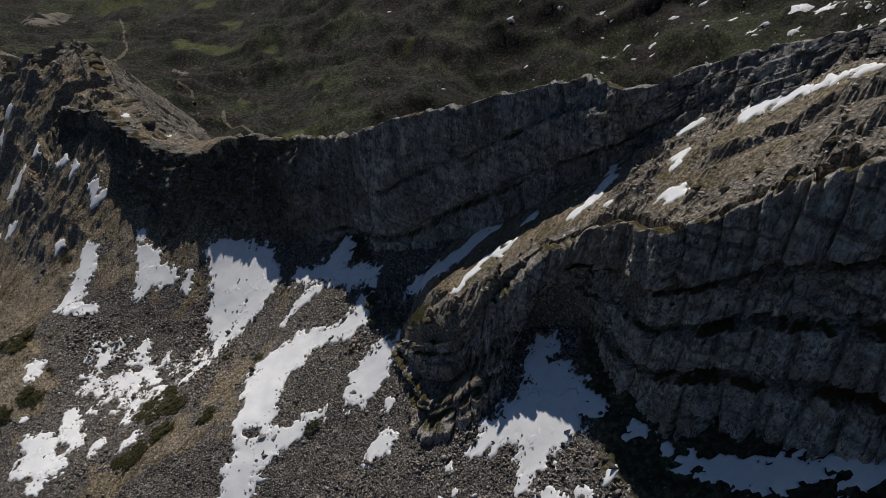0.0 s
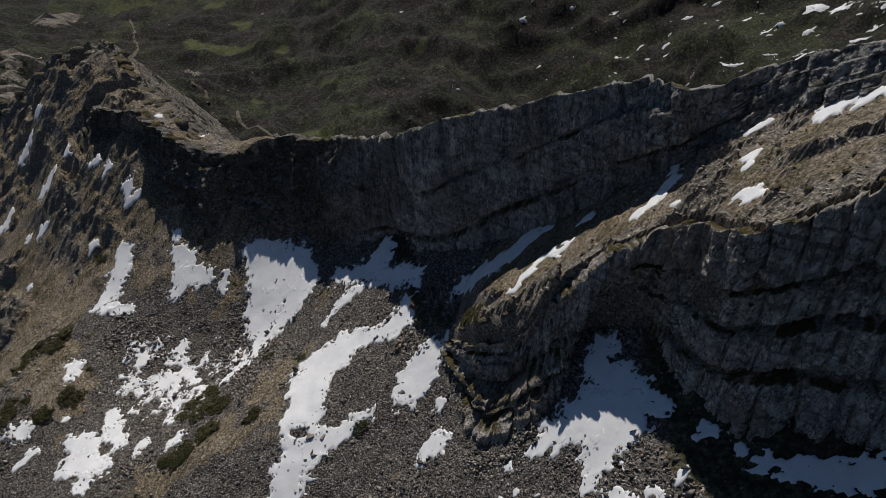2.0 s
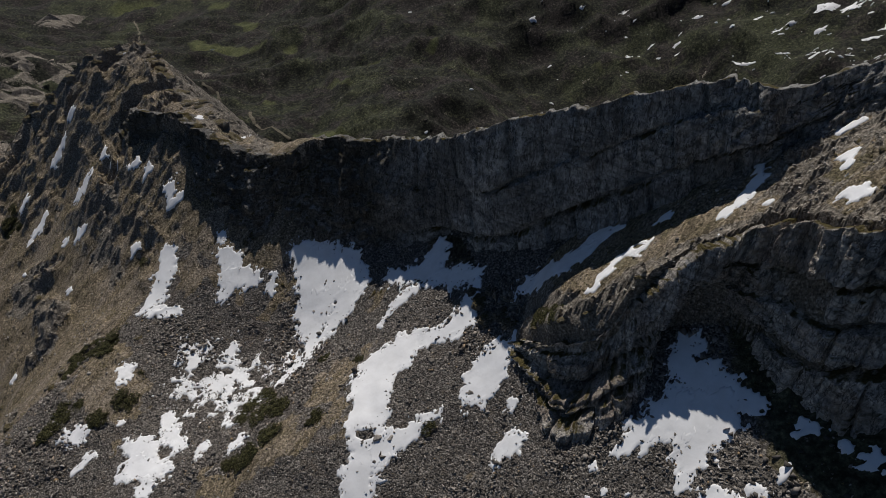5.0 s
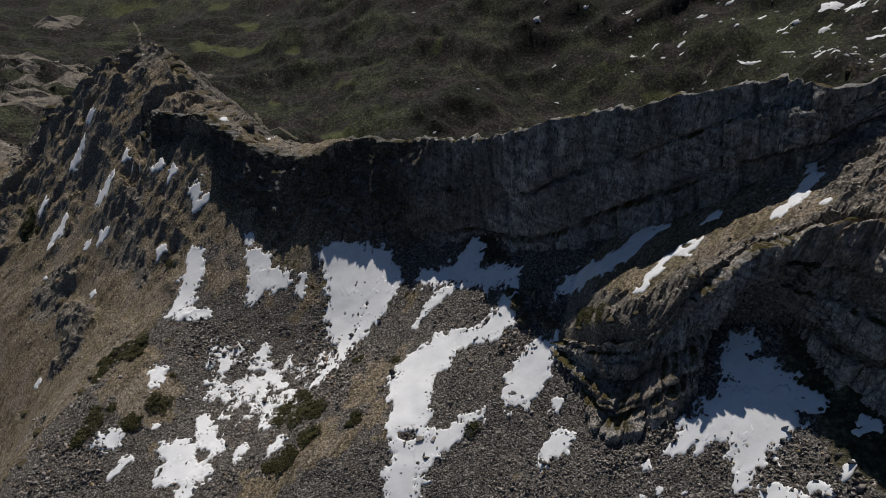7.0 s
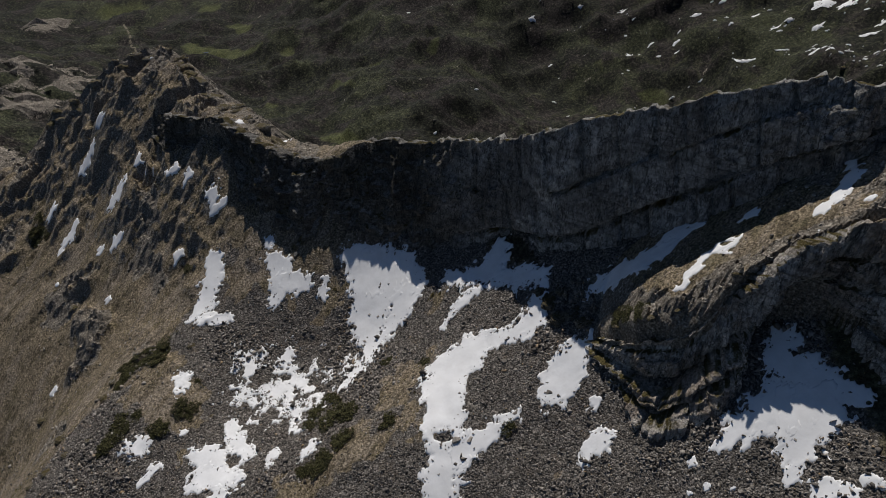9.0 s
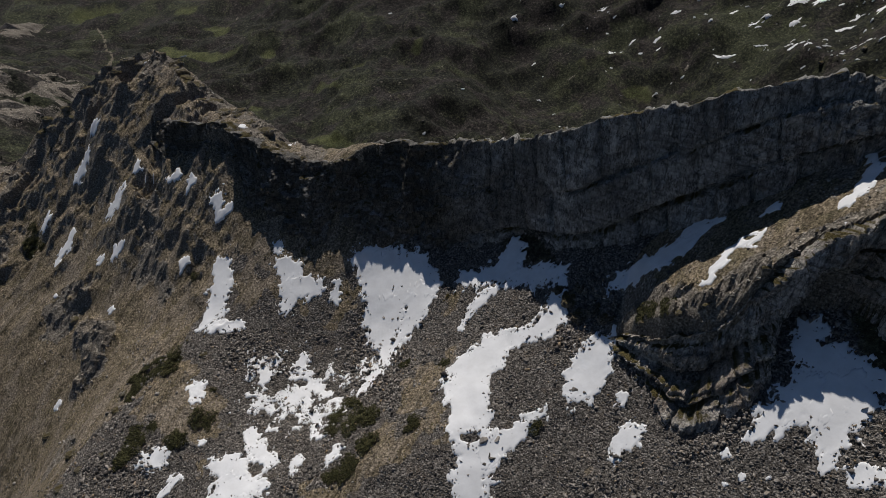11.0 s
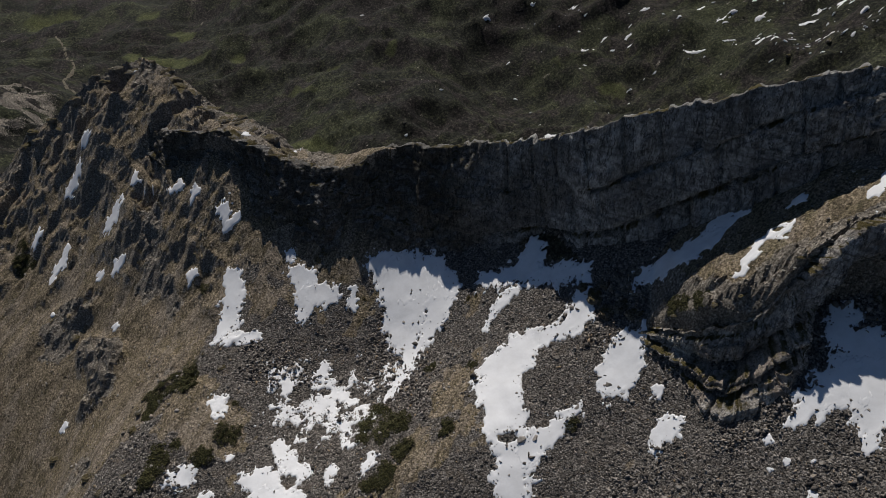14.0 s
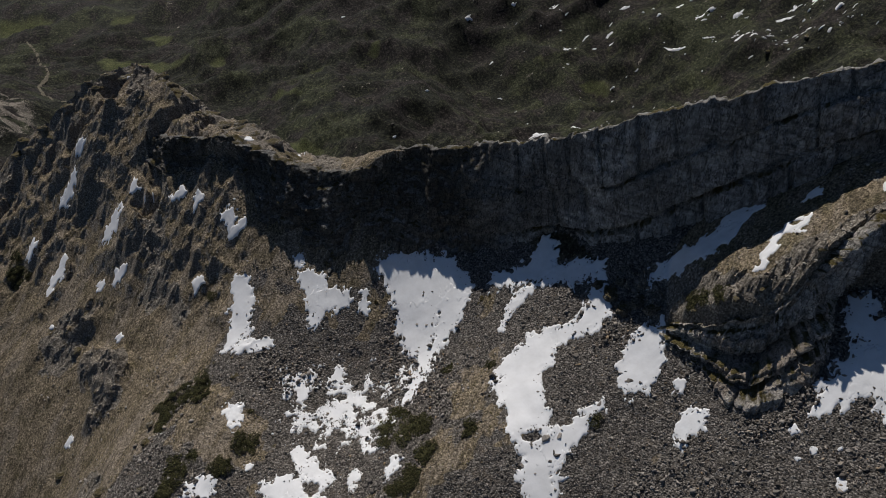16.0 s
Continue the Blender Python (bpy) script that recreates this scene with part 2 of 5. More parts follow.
def grain(x, y, z=0.0, seed=0):
    """Smooth value noise, -1 to 1."""
    x, y, z = np.broadcast_arrays(np.asarray(x, float), np.asarray(y, float), np.asarray(z, float))
    fx, fy, fz = np.floor(x), np.floor(y), np.floor(z)
    u, v, w = x - fx, y - fy, z - fz
    u, v, w = u * u * u * (u * (6 * u - 15) + 10), v * v * v * (v * (6 * v - 15) + 10), w * w * w * (w * (6 * w - 15) + 10)
    total = 0.0
    for a in (0, 1):
        for b in (0, 1):
            for c in (0, 1):
                total = total + (u if a else 1 - u) * (v if b else 1 - v) * (w if c else 1 - w) * lattice_hash(fx + a, fy + b, fz + c, seed)
    return 2 * total - 1


def fbm(x, y, z=0.0, octaves=4, seed=0, gain=0.5):
    total, amp, norm, f = 0.0, 1.0, 0.0, 1.0
    for k in range(octaves):
        total = total + amp * grain(np.asarray(x) * f + 17.3 * k, np.asarray(y) * f - 9.1 * k, np.asarray(z) * f, seed + k)
        norm += amp
        amp *= gain
        f *= 2.03
    return total / norm


def ridged(x, y, z=0.0, octaves=4, seed=0):
    total, amp, norm, f = 0.0, 1.0, 0.0, 1.0
    for k in range(octaves):
        total = total + amp * (1 - np.abs(grain(np.asarray(x) * f + 5.7 * k, np.asarray(y) * f, np.asarray(z) * f, seed + k)))
        norm += amp
        amp *= 0.5
        f *= 2.07
    return total / norm


def smooth(a, b, x):
    t = np.clip((x - a) / (b - a), 0, 1)
    return t * t * (3 - 2 * t)


def blobs(strokes, x, y):
    """Signed distance (minus inside) to chains of round dabs (x, y, radius)."""
    best = np.full(np.shape(x), 1e9)
    for s in strokes:
        pairs = zip(s[:-1], s[1:]) if len(s) > 1 else ((s[0], s[0]),)
        for a, b in pairs:
            ex, ey = b[0] - a[0], b[1] - a[1]
            t = np.clip(((x - a[0]) * ex + (y - a[1]) * ey) / max(ex * ex + ey * ey, 1e-9), 0, 1)
            best = np.minimum(best, np.hypot(x - a[0] - t * ex, y - a[1] - t * ey) - (a[2] + t * (b[2] - a[2])))
    return best


# heights of the control net of the near slope, 33 m apart, from south to north
NET = np.array([
    (-139, -118, -99, -83, -68, -52, -31, -8, 19, 51, 85), (-138, -111, -86, -67, -53, -43, -34, -10, 14, 44, 82),
    (-134, -106, -76, -51, -41, -29, -39, -12, 13, 33, 76), (-125, -103, -75, -37, -33, -20, -4, -11, 35, 46, 71),
    (-106, -94, -84, -41, -14, -37, -21, 14, 35, 51, 65), (-83, -67, -48, -36, -21, 1, 6, 19, 31, 44, 55),
    (-58, -42, -38, -11, 28, 26, 19, 18, 23, 32, 41), (-39, -20, -18, 29, 25, 13, 11, 10, 13, 19, 26),
    (-24, 10, 47, 78, 42, 9, -2, -3, 0, 5, 9)], float)


def weights(f):
    return ((1 - f) ** 3 / 6, (3 * f ** 3 - 6 * f * f + 4) / 6, (-3 * f ** 3 + 3 * f * f + 3 * f + 1) / 6, f ** 3 / 6)


def slope_z(x, y):
    gx, gy = np.clip((x + 215) / 33, 0, 7.999), np.clip((y - 25) / 33, 0, 5.999)
    i, j = gx.astype(int), gy.astype(int)
    wx, wy = weights(gx - i), weights(gy - j)
    z = sum(wx[a] * wy[b] * NET[j + b, i + a] for a in range(4) for b in range(4))
    return z - 0.55 * np.maximum(-215 - x, 0) - 0.5 * np.maximum(25 - y, 0) + 0.6 * np.maximum(x - 49, 0)


def ramp_z(x, y):
    """The grassy ramp: a tilted plane that rolls off at its western nose."""
    roll = 0.117 * smooth(10, 1, x) * np.maximum(91.5 - y, 0) ** 2 + 0.09 * np.maximum(-x, 0) ** 2
    return 44.35 + 0.925 * x - 0.215 * y - np.minimum(roll, 14)


# the crest of the ridge and the foot of its wall, from the peak in the west to the high east end
CREST = np.array([(-300, 300, -60), (-225, 258, -28), (-206.6, 246, -11), (-191, 241, 4), (-177, 239.5, 13.5), (-169, 240, 20.5), (-161.5, 242, 25.5), (-152.5, 246, 27), (-146, 249, 29), (-140, 248, 24.5), (-128, 229, 22.5), (-118.5, 213, 20.2), (-105, 200, 20.5), (-95, 191, 18.5), (-89, 186, 15.5), (-75, 174, 18.5), (-63, 164.5, 24), (-46, 156.2, 27), (-32.5, 146.5, 32), (-22.5, 138.5, 36.5), (-14.5, 128, 44), (-8, 122, 49), (1.7, 117, 52.7), (8.5, 113, 56), (17.6, 105, 61.3), (25, 100, 64.2), (30, 97, 64), (33.4, 96.3, 64.4), (39.5, 93, 68.4), (46.2, 87.1, 73.8), (52.7, 81.1, 77.4), (65, 68, 82.3), (93, 41.5, 91.6)], float)
FOOT = np.array([(-142, 208, 11), (-134, 198, 8.5), (-126, 190.5, 8), (-119, 185.5, 8), (-113, 182, 8.5), (-108, 177.5, 7), (-104, 171, 2.5), (-101.5, 164, -2), (-97, 157.5, -6.5), (-92, 153.5, -8), (-82, 151, -7.5), (-75, 149.5, -6.5), (-67, 150.5, -4.5), (-55, 146.5, -5.5), (-47, 141, -4), (-38, 138, 0), (-27, 135.5, 7), (-20, 131, 8), (-14, 122, 10), (-5, 117.5, 15), (4.5, 112, 25), (11, 107, 30), (17.5, 101.5, 36.5), (24, 97.8, 43), (30, 94.5, 50), (35, 91, 57), (41, 86, 63), (47, 79.8, 69.5), (53, 73.5, 75), (66, 60, 81), (92, 35, 90)], float)
RIM = np.array([(-142, 213, 13), (-134, 204, 17), (-126, 196, 20), (-118, 191, 20.8), (-111, 188, 21.5), (-104.5, 182, 21.8), (-98, 176, 20.8), (-92, 172, 18.6), (-83.7, 168.3, 17.2), (-77, 166.3, 17.2), (-69.5, 165, 19.0), (-63, 164.5, 24), (-46, 156.2, 27), (-32.5, 146.5, 32), (-22.5, 138.5, 36.5), (-14.5, 128, 44), (-8, 122, 49), (1.7, 117, 52.7), (8.5, 113, 56), (17.6, 105, 61.3), (25, 100, 64.2), (30, 97, 64), (33.4, 96.3, 64.4), (39.5, 93, 68.4), (46.2, 87.1, 73.8), (52.7, 81.1, 77.4), (65, 68, 82.3), (93, 41.5, 91.6)], float)
# the edge of the grassy ramp and the foot of the cliff below it
EDGE = np.array([(-13, 110, 4), (-10.5, 102, 5.5), (-8, 96, 9), (-4.5, 88.5, 15.5), (1.5, 83.3, 19.6), (6.5, 82.2, 28), (11.1, 83.2, 35.8), (15.5, 83.6, 40.8), (19.4, 81.8, 44.8), (23.7, 79.4, 49.2), (26.8, 73.9, 53.2), (28.3, 67.4, 56.1), (30.7, 63.5, 59.1), (36, 61.5, 64.4), (41.7, 57.3, 70.6), (48, 50, 78), (62, 34, 94), (85, 10, 118)], float)
BASE = np.array([(-15, 109, 5), (-12, 100, 5), (-8.8, 91.5, 4.5), (-6.2, 83.5, 4), (-5.2, 76, 2.2), (-1, 72.5, 6), (5, 71.8, 12), (10, 74.5, 16.5), (15, 80, 23), (18.5, 82, 26.5), (22, 76.5, 24.5), (25.5, 69, 24.5), (29, 61.5, 25), (34, 55.5, 29), (41, 48.5, 34), (50, 39, 41), (64, 24, 52), (88, -2, 70)], float)


def along(line, n):
    """n points at even steps along a polyline, rounded at its corners."""
    p = line
    for _ in range(2):
        q = 0.75 * p[:-1] + 0.25 * p[1:]
        r = 0.25 * p[:-1] + 0.75 * p[1:]
        mid = np.empty((2 * len(q), 3))
        mid[0::2], mid[1::2] = q, r
        p = np.vstack([p[:1], mid, p[-1:]])
    s = np.r_[0, np.cumsum(np.linalg.norm(np.diff(p, axis=0), axis=1))]
    at = np.linspace(0, s[-1], n)
    return np.stack([np.interp(at, s, p[:, k]) for k in range(3)], 1)


def beside(line, x, y):
    """Distance behind (plus) or before (minus) a polyline that runs from west to east, and the line's height there."""
    best, side, high = np.full(np.shape(x), 1e9), np.zeros(np.shape(x)), np.zeros(np.shape(x))
    for a, b in zip(line[:-1], line[1:]):
        ex, ey = b[0] - a[0], b[1] - a[1]
        t = np.clip(((x - a[0]) * ex + (y - a[1]) * ey) / (ex * ex + ey * ey), 0, 1)
        d = np.hypot(x - a[0] - t * ex, y - a[1] - t * ey)
        near = d < best
        best = np.where(near, d, best)
        side = np.where(near, np.sign(ex * (y - a[1]) - ey * (x - a[0])), side)
        high = np.where(near, a[2] + t * (b[2] - a[2]), high)
    return best * side, high


# heights of the control net of the valley behind the ridge, 100 m apart
VALLEY = np.array([
    (-20, -25, -30, -63, -85, -84, -62, -37, -11, 22, 59), (-20, -22, -30, -75, -97, -77, -70, -58, -19, 21, 59), (-22, -23, -31, -85, -102, -54, -96, -84, -19, 23, 56),
    (-66, -72, -68, -94, -101, -61, -113, -48, 4, 25, 46), (-87, -97, -109, -115, -73, -34, -27, 27, 27, 28, 39), (-95, -90, -101, -99, -52, -17, 3, 30, 38, 38, 41),
    (-108, -101, -97, -81, -47, -13, 13, 32, 44, 49, 52), (-125, -110, -91, -66, -39, -10, 17, 35, 49, 59, 65)], float)


def valley_z(x, y):
    gx, gy = np.clip((x + 420) / 100, 0, 7.999), np.clip((y - 330) / 100, 0, 4.999)
    i, j = gx.astype(int), gy.astype(int)
    wx, wy = weights(gx - i), weights(gy - j)
    z = sum(wx[a] * wy[b] * VALLEY[j + b, i + a] for a in range(4) for b in range(4))
    relief = 7.0 * fbm(x / 105 + y / 300, y / 75, 0, 3, 31) + 36.0 * (ridged(x / 105 + 0.3 * y / 105, y / 95 - 0.25 * x / 95, 0, 5, 33) - 0.74) + 12.0 * (ridged(x / 70 - 0.5 * y / 70, y / 38 + 0.2 * x / 38, 0, 3, 39) - 0.74) + 2.0 * fbm(x / 12, y / 12, 0, 3, 34)
    knoll = smooth(18, -16, blobs(KNOLLS, x, y))
    return z + relief * (1 - 0.5 * knoll) + knoll * (5 + 9 * (ridged(x / 16, y / 16, 0, 4, 35) - 0.7) + 4 * (lattice_hash(np.floor(x / 6 + fbm(x / 7, y / 7, 0, 2, 36)), np.floor(y / 8 + fbm(x / 7, y / 7, 0, 2, 37)), 0 * x, 38) - 0.5))


def land_parts(x, y):
    low = slope_z(x, y)
    back, crest = beside(CREST, x, y)
    inside, _ = beside(EDGE, x, y)
    return low, back, crest, inside


def crag_share(x, y, back, inside):
    """Where rock breaks through the turf: the western crest and peak, ribs on the slope below, and the upper ramp."""
    crest = smooth(-72, -86, x) * smooth(-24, -6, back) * smooth(44, 30, back)
    ribs = 0.8 * smooth(0.22, 0.45, fbm(x / 17, y / 17, 0, 3, 41)) * smooth(-112, -128, x) * (back < 0)
    bands = fbm((0.77 * x - 0.64 * y) / 16, (0.64 * x + 0.77 * y) / 5.5, 0, 3, 42)
    ramp_rocks = smooth(20, 29, x) * smooth(0, 1.2, inside) * np.maximum(smooth(-0.15, 0.08, bands + 0.42 * smooth(17, 6, inside) - 0.1 * smooth(12, 20, inside)), 0.75 * smooth(8, 3, inside)) * smooth(34, 24, inside)
    ramp_rocks = np.maximum(ramp_rocks, 0.8 * smooth(4, 9, x) * smooth(0, 0.8, inside) * smooth(4.5, 2, inside) * smooth(-0.3, 0.1, bands))
    tip = smooth(-1, 1, inside) * smooth(14, 8, x) * (x > -24) * smooth(8.0, 4.5, inside + 2.0 * fbm(x / 4, y / 4, 0, 2, 39))
    calm = smooth(-0.3, 2.0, blobs(SNOW_GRASS + SNOW_WEST + SNOW_RAMP, x, y))
    return calm * np.clip(np.maximum(np.maximum(crest * (0.22 + 0.78 * smooth(-0.12, 0.18, 0.1 * smooth(-118, -104, x) + 0.2 * smooth(-12, -3, back) + fbm(x / 13, y / 13, 0, 3, 43))), 0.9 * ribs), np.maximum(0.9 * ramp_rocks, 0.8 * tip)), 0, 1)


def crags(x, y, share):
    """Broken rock: blocks and ribs of three sizes, longer down the slope than across it."""
    u, w = 0.64 * x + 0.77 * y, 0.77 * x - 0.64 * y
    u, w = np.where(x > 14, w, u), np.where(x > 14, u, w)
    small = np.where(x > 14, 0.58, np.where(x > -60, 0.7, 0.36))
    z = 0.0
    for k, (a, b, amp) in enumerate(((13, 7.0, 2.8), (6.0, 3.0, 2.8), (2.6, 1.7, 1.9), (1.3, 1.0, 0.9))):
        a, b = a * (0.5 + 0.5 * small), b * (0.5 + 0.5 * small)
        bend = fbm(u / a, w / b, 0, 3, 44 + 3 * k)
        cu, cw = np.floor(u / a + 0.9 * bend), np.floor(w / b + 0.8 * fbm(u / a + 7, w / b, 0, 3, 45 + 3 * k))
        z = z + amp * small * (lattice_hash(cu, cw, 0 * cu, 46 + k) - 0.5)
    z = z + 3.4 * small * (ridged(w / 8, u / 13, 0, 4, 48) - 0.72) + 2.2 * small * (ridged(w / 2.6, u / 3.2, 0, 3, 50) - 0.72)
    return share * np.where(x > -60, np.maximum(1.5 * z, -0.5), z)


def spurs(x, y, back):
    """Ribs that run down the western slope: turf rises gently to each edge, and rock drops off behind it to the south-east."""
    u, w = 0.69 * x + 0.72 * y, 0.72 * x - 0.69 * y
    z = 0.0
    for k, (wide, low, high) in enumerate(((21.0, 0.5, 5.0), (9.0, 0.0, 1.2))):
        q = w / wide + 1.3 * fbm(u / (1.7 * wide), w / (1.7 * wide), 0, 3, 301 + 7 * k)
        f = q - np.floor(q)
        edge = 0.72 + 0.16 * fbm(u / 4, w / 4, 0, 3, 303 + 7 * k)
        amp = low + (high - low) * smooth(-0.25, 0.4, fbm(u / (1.1 * wide), w / (0.8 * wide), 0, 3, 302 + 7 * k))
        z = z + amp * (np.minimum(f / edge, 1) - smooth(edge, edge + 0.2, f) - 0.4)
    z = z + 5.0 * (ridged(u / 11, w / 11, 0, 4, 321) - 0.74) + 0.9 * fbm(x / 2.2, y / 2.2, 0, 3, 322, 0.6)
    fade = np.maximum(smooth(-62, -34, back), 0.35 * smooth(-90, -60, back)) * smooth(2, -3, back) * smooth(-100, -114, x)
    return fade * z * smooth(-1.0, 3.0, blobs(SNOW_GRASS + SNOW_WEST, x, y))


def land_z(x, y, rough=True):
    x, y = np.asarray(x, float), np.asarray(y, float)
    low, back, crest, inside = land_parts(x, y)
    ramp = ramp_z(x, y)
    on = smooth(0.0, 1.0, inside) * (back < 30)
    z = np.where(x > -30, low + on * np.maximum(ramp - low, 0), low)
    west = smooth(-112, -124, x)
    z = np.where(back > -6, np.minimum(z, crest - 2.5 * (1 - west) - 1.2 * np.maximum(back, 0)), z)
    m = (x < -118) & (back > -45) & (back <= 0)
    z[m] = np.maximum(z[m], crest[m] + 0.95 * back[m] - 0.5 - 40 * smooth(-132, -118, x[m]))
    m = (x < -58) & (x > -138) & (back > -30) & (back < 3)
    if m.any():
        rim, rim_z = beside(RIM, x[m], y[m])
        part = np.clip(rim / np.maximum(rim - back[m], 0.5), 0, 1)
        shelf = rim_z + part * (crest[m] - rim_z) - 0.7 - 12 * smooth(-130, -140, x[m])
        z[m] = np.where(rim > 0.6, np.maximum(z[m], shelf), np.minimum(z[m], np.maximum(shelf - 1.6 - 1.0 * np.maximum(-rim, 0), z[m] - 2.0)))
    if rough:
        share = np.zeros(x.shape)
        m = (back < 42) & (back > -130) & ((x < -70) | (inside > -3) & (x > -24))
        share[m] = crag_share(x[m], y[m], back[m], inside[m])
        m = share > 0.01
        add = np.zeros(x.shape)
        add[m] = crags(x[m], y[m], share[m])
        m = (x < -98) & (back > -90) & (back < 2)
        add[m] += spurs(x[m], y[m], back[m])
        m = (x < -122) & (back < -20) & (back > -140)
        d = blobs(MOUNDS, x[m], y[m]) + 2.2 * fbm(x[m] / 5, y[m] / 5, 0, 3, 331)
        lift = smooth(2.4, -3.0, d)
        add[m] += lift * (3.6 + 5.0 * (ridged(x[m] / 5, y[m] / 5, 0, 4, 332) - 0.7) + 1.6 * (lattice_hash(np.floor(x[m] / 2.6 + fbm(x[m] / 3, y[m] / 3, 0, 2, 333)), np.floor(y[m] / 2.6 + fbm(x[m] / 3, y[m] / 3, 0, 2, 334)), 0 * d, 335) - 0.5))
        m = back < 60
        add[m] += 3.4 * smooth(0, 4, back[m]) * (ridged(x[m] / 7, y[m] / 7, 0, 5, 9) - 0.72) + 0.9 * fbm(x[m] / 14, y[m] / 14, 0, 3, 5) + 0.3 * fbm(x[m] / 2.6, y[m] / 2.6, 0, 3, 6)
        z = z + add
    m = back > 0
    if m.any():
        v, zm = valley_z(x[m], y[m]), z[m]
        k = 6.0
        blend = np.maximum(zm, v) + k * np.exp(-np.abs(zm - v) / k) * 0.25
        z[m] = zm + smooth(0, 12, back[m]) * (blend - zm)
    return z
# ---- end of the shape ----

def nodes_of(name, rough=0.95):
    m = bpy.data.materials.new(name)
    m.use_nodes = True
    t = m.node_tree
    b = t.nodes["Principled BSDF"]
    b.inputs["Roughness"].default_value = rough
    b.inputs["Specular IOR Level"].default_value = 0.2
    return m, t, b


def node(t, kind, **values):
    n = t.nodes.new("ShaderNode" + kind)
    for k, v in values.items():
        n.inputs[k.replace("_", " ")].default_value = v
    return n


def noise_tex(t, vec, scale, detail=6.0, rough=0.55, stretch=None):
    if stretch:
        mp = t.nodes.new("ShaderNodeMapping")
        mp.inputs["Scale"].default_value = stretch
        t.links.new(vec, mp.inputs["Vector"])
        vec = mp.outputs["Vector"]
    n = node(t, "TexNoise", Scale=scale, Detail=detail, Roughness=rough)
    t.links.new(vec, n.inputs["Vector"])
    return n.outputs["Fac"]


def ramp(t, fac, *stops):
    n = t.nodes.new("ShaderNodeValToRGB")
    e = n.color_ramp.elements
    while len(e) < len(stops):
        e.new(0.5)
    for k, (p, c) in enumerate(stops):
        e[k].position, e[k].color = p, (*c, 1)
    t.links.new(fac, n.inputs["Fac"])
    return n.outputs["Color"]


def mix(t, fac, a, b, how="MIX"):
    n = t.nodes.new("ShaderNodeMix")
    n.data_type, n.blend_type = "RGBA", how
    for sock, val in ((n.inputs[0], fac), (n.inputs[6], a), (n.inputs[7], b)):
        if isinstance(val, bpy.types.NodeSocket):
            t.links.new(val, sock)
        else:
            sock.default_value = val if not isinstance(val, tuple) else (*val, 1)
    return n.outputs[2]


def calc(t, how, a, b=0.0, clamp=False):
    n = t.nodes.new("ShaderNodeMath")
    n.operation, n.use_clamp = how, clamp
    for sock, val in ((n.inputs[0], a), (n.inputs[1], b)):
        if isinstance(val, bpy.types.NodeSocket):
            t.links.new(val, sock)
        else:
            sock.default_value = val
    return n.outputs[0]


def step(t, val, lo, hi):
    n = t.nodes.new("ShaderNodeMapRange")
    n.interpolation_type = "SMOOTHSTEP"
    n.inputs["From Min"].default_value, n.inputs["From Max"].default_value = lo, hi
    t.links.new(val, n.inputs["Value"])
    return n.outputs["Result"]


def bump(t, b, height, strength=0.6, distance=0.3):
    n = node(t, "Bump", Strength=strength, Distance=distance)
    t.links.new(height, n.inputs["Height"])
    t.links.new(n.outputs["Normal"], b.inputs["Normal"])


def place(t):
    return t.nodes.new("ShaderNodeNewGeometry").outputs["Position"]


def upward(t):
    n = t.nodes.new("ShaderNodeSeparateXYZ")
    t.links.new(t.nodes.new("ShaderNodeNewGeometry").outputs["Normal"], n.inputs[0])
    return n.outputs["Z"]


